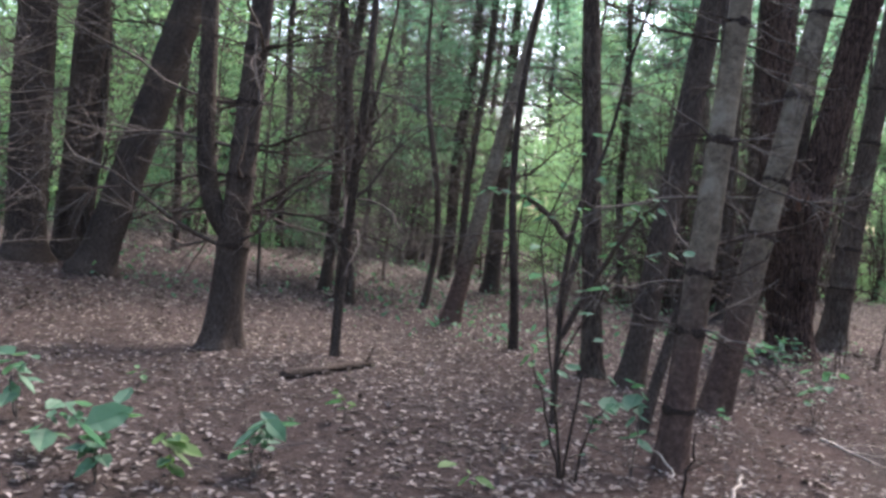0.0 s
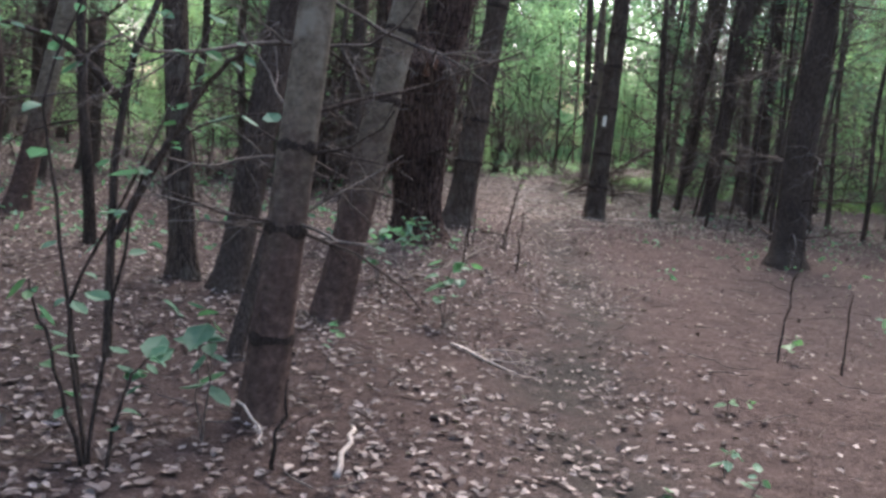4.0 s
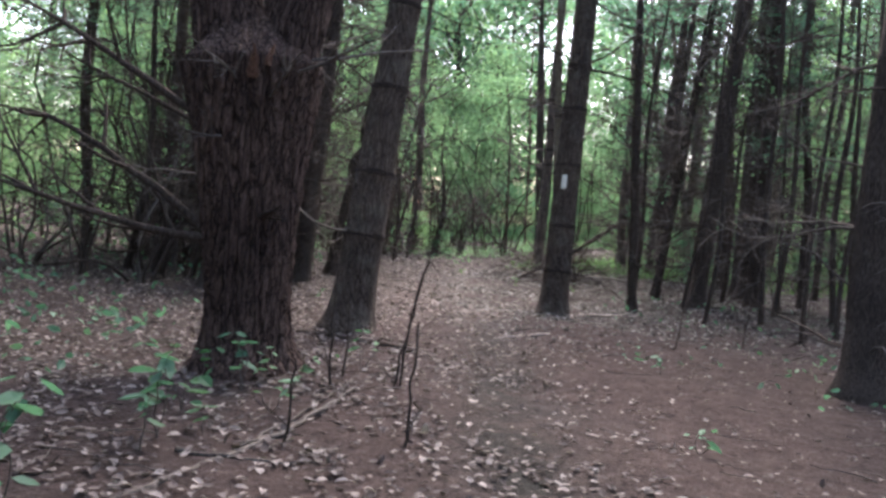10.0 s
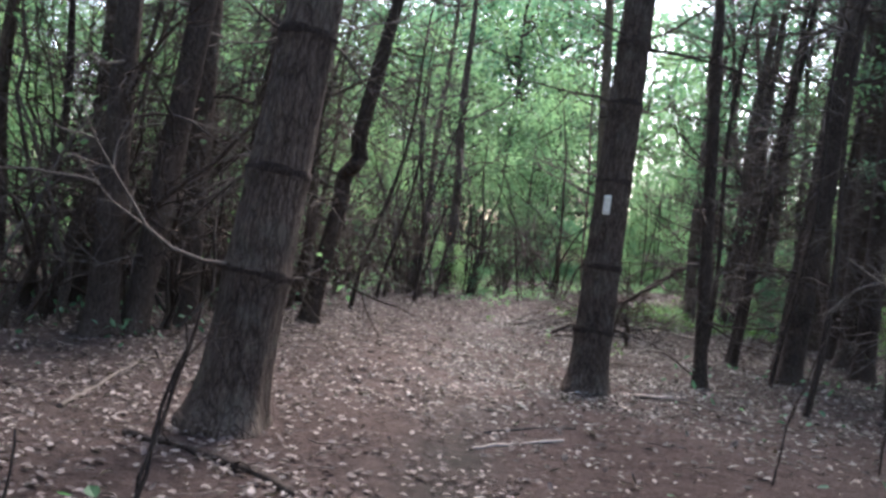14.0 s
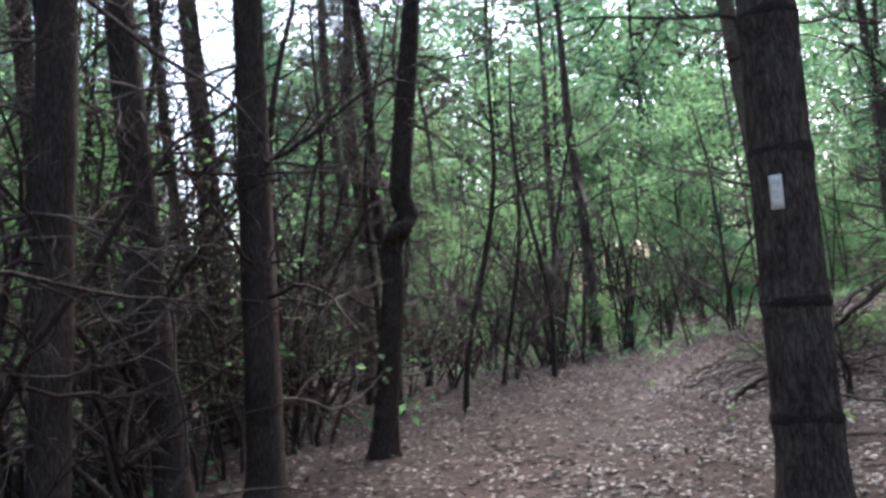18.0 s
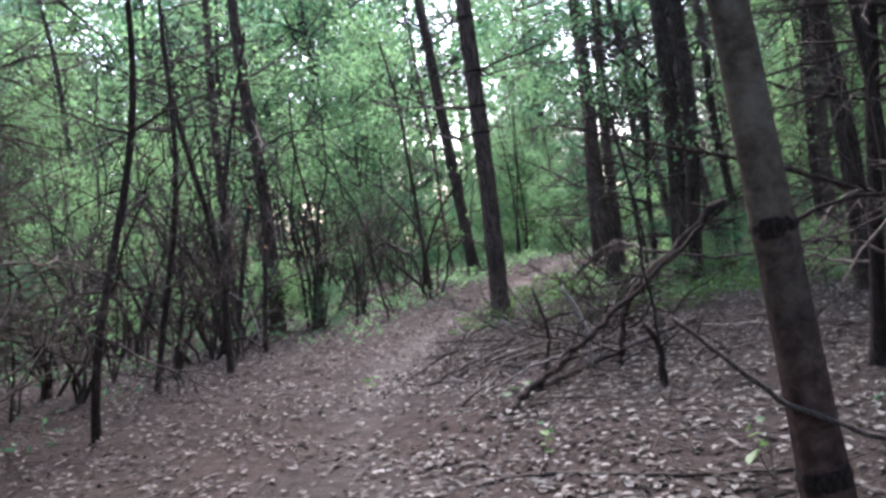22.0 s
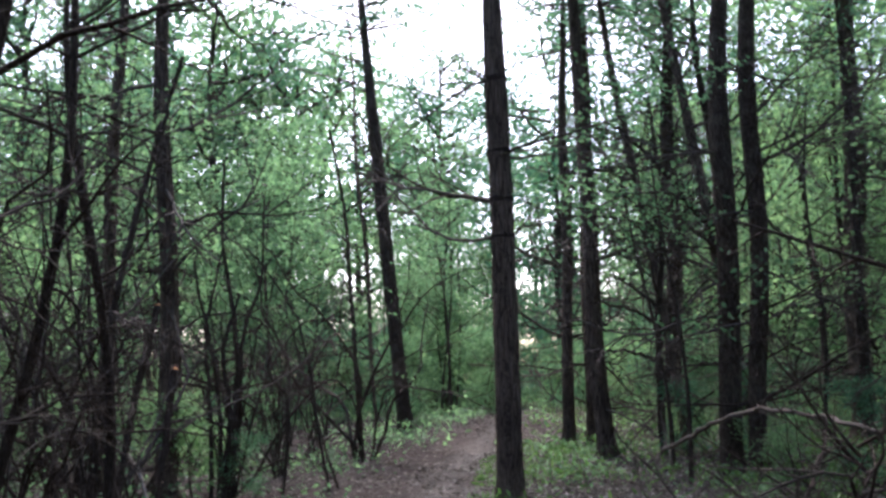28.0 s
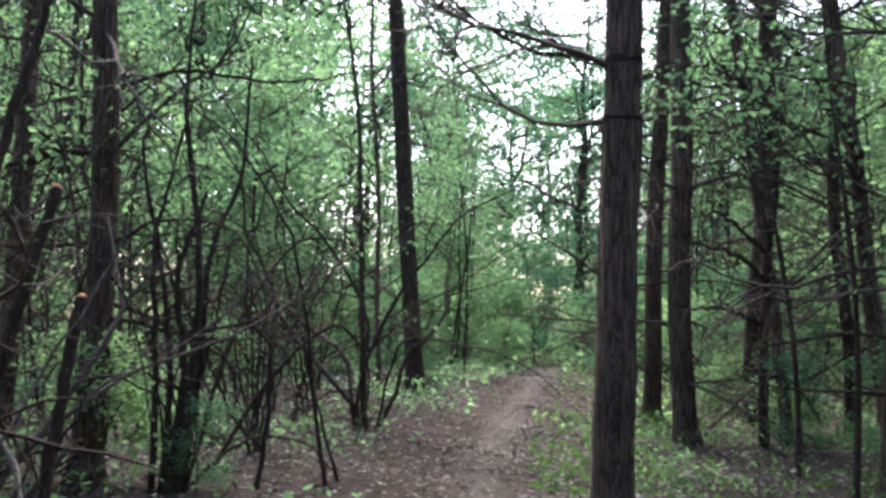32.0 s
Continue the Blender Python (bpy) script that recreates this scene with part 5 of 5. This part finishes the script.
def limb_part(parent, points, r0, r1, seed, kids=4, name="limb"):
    """A crooked limb through points given in the world, as a part of its tree."""
    rng = np.random.default_rng(seed)
    c = curve_through(np.array(points, float) - np.array(parent.location), 20) + np.concatenate([np.zeros((1, 3)), rng.normal(0, 0.012, (19, 3))])
    rad = np.linspace(r0, r1, 20)
    bl = Build().tube(c, rad, 8)
    for _ in range(kids):
        i_ = rng.integers(6, 19)
        branchlet(bl, c[i_], rng.normal(size=3), rng.uniform(0.3, 0.8), rad[i_] * 0.5, 1, rng, 0.18, -0.02, 4, 3)
    return part(name, bl.mesh(name, M_DARK), parent)


limb_part(LEANER, [(10.33, 31.5, 3.3), (9.67, 31.2, 3.6), (9.18, 31.0, 4.01), (8.49, 31.0, 4.61)], 0.05, 0.016, 300, 8)
limb_part(LEANER, [(10.4, 31.5, 2.9), (9.7, 31.3, 3.35), (9.0, 31.2, 3.5), (8.3, 31.1, 3.9)], 0.03, 0.01, 301, 8)
SAPLING = thing("sapling", "dark crooked sapling with upswept bare limbs", "tree", (9.83, 32.5, float(ground_z(9.83, 32.5))))
limb_part(SAPLING, [(9.83, 32.5, -0.06), (9.82, 32.5, 1.02), (9.9, 32.5, 2.2), (10.03, 32.5, 3.27), (10.07, 32.5, 4.2), (9.95, 32.5, 5.6)], 0.066, 0.026, 302, 10, "trunk")
for n_, pts_ in enumerate(([(9.85, 32.5, 1.95), (9.35, 32.4, 2.23), (8.67, 32.4, 2.36)], [(9.9, 32.5, 2.25), (9.51, 32.6, 2.6), (9.2, 32.6, 2.73)], [(10.03, 32.5, 3.4), (9.67, 32.4, 3.97), (8.96, 32.3, 4.43)], [(9.83, 32.5, 1.45), (9.4, 32.6, 1.6), (8.9, 32.6, 1.59)], [(9.82, 32.5, 0.9), (10.2, 32.4, 0.75), (10.5, 32.3, 0.3)])):
    limb_part(SAPLING, pts_, 0.034, 0.013, 303 + n_, 4)
stick([(5.95, 35.5, -0.04), (5.88, 35.5, 1.4), (5.82, 35.5, 2.6), (5.74, 35.5, 4.1), (5.5, 35.5, 5.6)], 0.05, 0.022, M_PINE, "slim pale sapling stem at the trail's edge", 75, 9, "sapling", "tree")

# ---- thicket and cut stems by the last stretch ----


def stems_group(name, label, x, y, lines, seed, r, material=None, kids=8):
    rng = np.random.default_rng(seed)
    z = float(ground_z(x, y))
    t_ = thing(name, label, "shrub", (x, y, z))
    for st in lines:
        c = curve_through(st, 22) + np.concatenate([np.zeros((1, 3)), rng.normal(0, 0.008, (21, 3))])
        bl = Build()
        rad = np.linspace(r, r * 0.3, 22) * rng.uniform(0.8, 1.2)
        bl.tube(c, rad, 7)
        for _ in range(kids):
            i_ = rng.integers(5, 21)
            d = rng.normal(size=3)
            branchlet(bl, c[i_], d, rng.uniform(0.3, 0.9), rad[i_] * 0.5, 1, rng, 0.2, -0.02, 4, 3)
        part("stem", bl.mesh("stem", material or (M_TWIG if rng.uniform() < 0.35 else M_DARK)), t_)
    return t_


rng = np.random.default_rng(900)
for x, y, n, h_, r in ((1.2, 26.9, 6, 2.6, 0.016), (1.6, 30.4, 5, 3.4, 0.03), (4.2, 33.2, 7, 2.6, 0.018), (2.0, 28.2, 5, 2.4, 0.016), (0.7, 28.8, 4, 3.0, 0.022), (-0.2, 25.2, 5, 2.6, 0.014), (5.3, 36.2, 7, 2.4, 0.016)):
    lines = []
    for k in range(n):
        a, top = rng.uniform(0, 6.283), h_ * rng.uniform(0.7, 1.3)
        w_ = rng.uniform(0.05, 0.3)
        lines.append(twisty((0.08 * math.cos(a), 0.08 * math.sin(a), -0.05), (w_ * math.cos(a), w_ * math.sin(a), 1), top, 10, rng, 0.15, 0.02))
    stems_group("thicket_shrub", "clump of dark crooked shrub stems beside the trail", x, y, lines, 910 + int(x * 10), r)
# bare vines looping from the ground through the thicket
for x, y, n in ((1.7, 29.4, 7), (0.5, 27.4, 6), (4.2, 33.4, 6), (3.2, 31.2, 6)):
    lines = []
    for k in range(n):
        a, reach, top = rng.uniform(0, 6.283), rng.uniform(0.5, 1.3), rng.uniform(0.5, 2.0)
        ux, uy = math.cos(a), math.sin(a)
        lines.append([(0, 0, -0.03), (ux * reach * 0.15 + rng.normal(0, 0.1), uy * reach * 0.15, top * 0.7), (ux * reach * 0.5, uy * reach * 0.5 + rng.normal(0, 0.1), top), (ux * reach * 0.85, uy * reach * 0.85, top * rng.uniform(0.5, 0.9)), (ux * reach, uy * reach, top * rng.uniform(0.0, 0.5))])
    stems_group("vine", "bare dark vines looping through the thicket", x, y, lines, 940 + int(y * 10), 0.011, M_DARK, 4)
# the dark clump with its arching vines
stems_group("thicket_shrub", "clump of upright dark crooked stems beside the trail", 3.15, 31.1, [
    [(-0.03, 0.0, -0.05), (0.01, 0.06, 0.75), (-0.09, 0.12, 1.71), (-0.26, 0.18, 2.51), (-0.23, 0.24, 2.93)],
    [(0.08, 0.0, -0.05), (0.19, 0.06, 1.1), (0.18, 0.12, 1.99), (0.05, 0.18, 3.0), (0.08, 0.24, 3.95)],
    [(-0.09, 0.1, -0.05), (-0.11, 0.1, 1.01), (-0.16, 0.1, 1.84), (-0.06, 0.1, 2.39), (0.1, 0.1, 3.1)],
    [(0.12, 0.1, -0.05), (0.24, 0.2, 0.8), (0.3, 0.3, 1.8), (0.55, 0.4, 2.6), (0.6, 0.5, 3.6)],
    [(0.0, -0.1, -0.05), (0.1, -0.1, 0.9), (0.02, -0.15, 1.6), (0.2, -0.1, 2.3)]], 931, 0.036, M_DARK, 9)
stems_group("vine", "bare dark vines arching out of a clump of stems", 3.3, 31.1, [
    [(0.0, 0.0, -0.03), (0.26, 0.06, 1.01), (0.41, 0.12, 1.37), (0.81, 0.18, 1.95), (1.26, 0.24, 2.02), (1.43, 0.3, 1.86)],
    [(0.0, 0.05, 0.0), (0.48, 0.06, 0.39), (0.95, 0.12, 0.33), (1.26, 0.18, 0.02)],
    [(1.1, 0.0, -0.03), (0.93, 0.06, 1.11), (0.8, 0.12, 1.94), (0.31, 0.18, 2.76), (-0.1, 0.24, 3.06)],
    [(0.55, 0.0, -0.03), (0.64, 0.06, 1.02), (0.45, 0.12, 1.38), (0.43, 0.18, 2.02)],
    [(1.25, 0.1, -0.03), (1.05, 0.1, 0.6), (0.9, 0.1, 1.2), (1.1, 0.15, 1.7), (1.4, 0.2, 1.95)],
    [(0.2, 0.2, 0.1), (0.7, 0.2, 0.9), (1.2, 0.2, 1.3), (1.5, 0.2, 0.9), (1.4, 0.2, 0.3)],
    [(-0.61, 0.0, 3.08), (-0.13, 0.06, 3.29), (0.65, 0.12, 3.3), (1.34, 0.18, 3.49)]], 930, 0.02, M_DARK, 7)
stick([(2.28, 29.0, 0.0), (2.26, 29.1, 0.35), (2.1, 29.3, 0.7), (1.85, 29.5, 0.95)], 0.02, 0.012, M_PALE, "pale curved bare stem leaning in the thicket", 70, 1, "dead_stem", "stem")
for x, y, tx, ty, h_ in ((2.33, 28.9, 2.51, 29.0, 1.44), (1.95, 28.85, 2.35, 29.0, 2.03)):
    st_ = stick([(x, y, -0.05), (x * 0.6 + tx * 0.4, y * 0.6 + ty * 0.4, h_ * 0.45), (tx, ty, h_)], 0.036, 0.03, M_DARK, "leaning cut dark stem with an orange sawn end", 71, 0, "cut_stem", "stem")
    bl = Build()
    bl.tube([(tx - x, ty - y, h_ + 0.05 + 0.001), (tx - x + 0.002, ty - y + 0.002, h_ + 0.062)], (0.028, 0.026), 10)
    part("sawn_end", bl.mesh("sawn_end", M_CUT), st_, "orange freshly sawn end grain")

stick([(1.75, 29.5, -0.05), (1.86, 29.5, 1.2), (2.02, 29.5, 2.28), (2.24, 29.5, 3.22), (2.6, 29.5, 4.6)], 0.042, 0.02, M_DARK, "leaning dark bare stem in the thicket", 76, 8, "dead_stem", "stem")
# limbs of the brush heap
stick([(5.0, 22.3, 0.1), (5.1, 22.25, 0.6), (5.42, 22.2, 0.88), (5.9, 22.2, 1.26)], 0.022, 0.034, M_DARK, "dark broken limb leaning in a brush heap", 77, 10, "log", "log", jitter=0.014)
stick([(4.5, 22.75, -0.02), (4.5, 22.5, 0.4), (4.4, 22.4, 0.78)], 0.014, 0.009, M_TWIG, "bleached upright broken stem", 78, 3, "dead_stem", "stem")
stick([(5.13, 21.85, -0.03), (5.12, 21.82, 0.23), (5.02, 21.8, 0.46)], 0.026, 0.02, M_DARK, "short dark forked stump", 79, 2, "stump", "stump")
for n_, (x, y, a) in enumerate(((4.6, 22.6, 0.4), (4.9, 23.3, -0.3), (5.4, 22.9, 0.15), (5.9, 23.2, -0.15), (4.4, 23.2, 0.1), (6.3, 22.8, 0.5), (5.2, 23.8, -0.5), (4.2, 22.5, 0.8))):
    z_ = float(ground_z(x, y)) + 0.05
    u_, v_ = math.cos(a), math.sin(a)
    stick([(x - 0.8 * u_, y - 0.8 * v_, z_), (x, y, z_ + 0.16 + 0.04 * (n_ % 3)), (x + 0.9 * u_, y + 0.9 * v_, z_ + 0.1)], 0.012, 0.006, M_PALE if n_ % 3 == 0 else M_TWIG, "thin dead branch lying across a brush heap", 600 + n_, 6, jitter=0.014)

# ---- grass and low herbs ----
rng = np.random.default_rng(950)


def herbs(n, lo, hi, near, far, size, material, label, long=2.2, flat=0.4):
    y = rng.uniform(lo, hi, n)
    x = trail_x(y) + rng.uniform(near, far, n)
    ok = (np.sin(x * 1.3 + 2) * np.cos(y * 1.1) + rng.normal(0, 0.5, n) > 0.1) & (np.abs(x - trail_x(y)) > 0.45)
    x, y = x[ok], y[ok]
    z = ground_z(x, y) + rng.uniform(0.0, 0.32, len(x)) ** 1.3
    bl = Build()
    bl.ovals(np.stack([x, y, z], -1), size, rng, flat=flat, long=long)
    tagged(new("low_herbs", bl.mesh("low_herbs", material, False)), label, "undergrowth", kind="stuff")


herbs(26000, 34, 54, -14, 22, 0.055, M_LEAF_LIT, "bright green low herbs where the trail bends")
herbs(16000, 52, 74, -24, 26, 0.12, M_LEAF_LIT, "bright green low herbs beyond the trail's bend")
herbs(34000, 26, 42, 0.5, 12, 0.026, M_GRASS, "green low grass and herbs under the pines", 3.6, 0.15)
herbs(5000, 27, 35, 1.2, 7, 0.03, M_LEAF, "soft green herbs at the trail's edge", 2.4, 0.2)
herbs(9000, 28, 44, -7, -0.8, 0.034, M_LEAF, "green low herbs under the thicket")
herbs(5000, 8, 26, -12, -2.5, 0.04, M_LEAF_B, "sparse low green plants under the left wood")
herbs(1200, 6, 20, 2.0, 9, 0.035, M_LEAF_B, "sparse low green plants among needles")


# ---- fine twigs strewn over the floor ----
rng = np.random.default_rng(970)


def twig_litter(n, lo, hi, near, far, length, r, label):
    bl = Build()
    for _ in range(n):
        y = rng.uniform(lo, hi)
        x = float(trail_x(y)) + rng.uniform(near, far)
        a = rng.uniform(0, 6.283)
        ln = length * rng.uniform(0.4, 1.5)
        pts = twisty((x, y, 0), (math.cos(a), math.sin(a), 0), ln, 5, rng, 0.18)
        pts[:, 2] = ground_z(pts[:, 0], pts[:, 1]) + r + 0.01 + np.abs(rng.normal(0, 0.008, 6)) + np.linspace(0, rng.uniform(0, 0.12) * ln, 6)
        bl.tube(pts, np.linspace(r, r * 0.4, 6) * rng.uniform(0.6, 1.3), 4, cap=False)
    tagged(new("twig_litter", bl.mesh("twig_litter", M_TWIG)), label, "twigs", kind="stuff")


twig_litter(500, -2, 16, -8, -0.5, 0.3, 0.004, "thin dead twigs strewn among fallen leaves")
twig_litter(260, 2, 18, 0.6, 6, 0.3, 0.004, "thin dead twigs strewn on red needles")
twig_litter(900, 18, 32, 0.8, 6, 0.5, 0.005, "grey dead twigs strewn beside the trail")
twig_litter(500, 16, 36, -6, -0.7, 0.4, 0.005, "thin dead twigs strewn under the thicket")
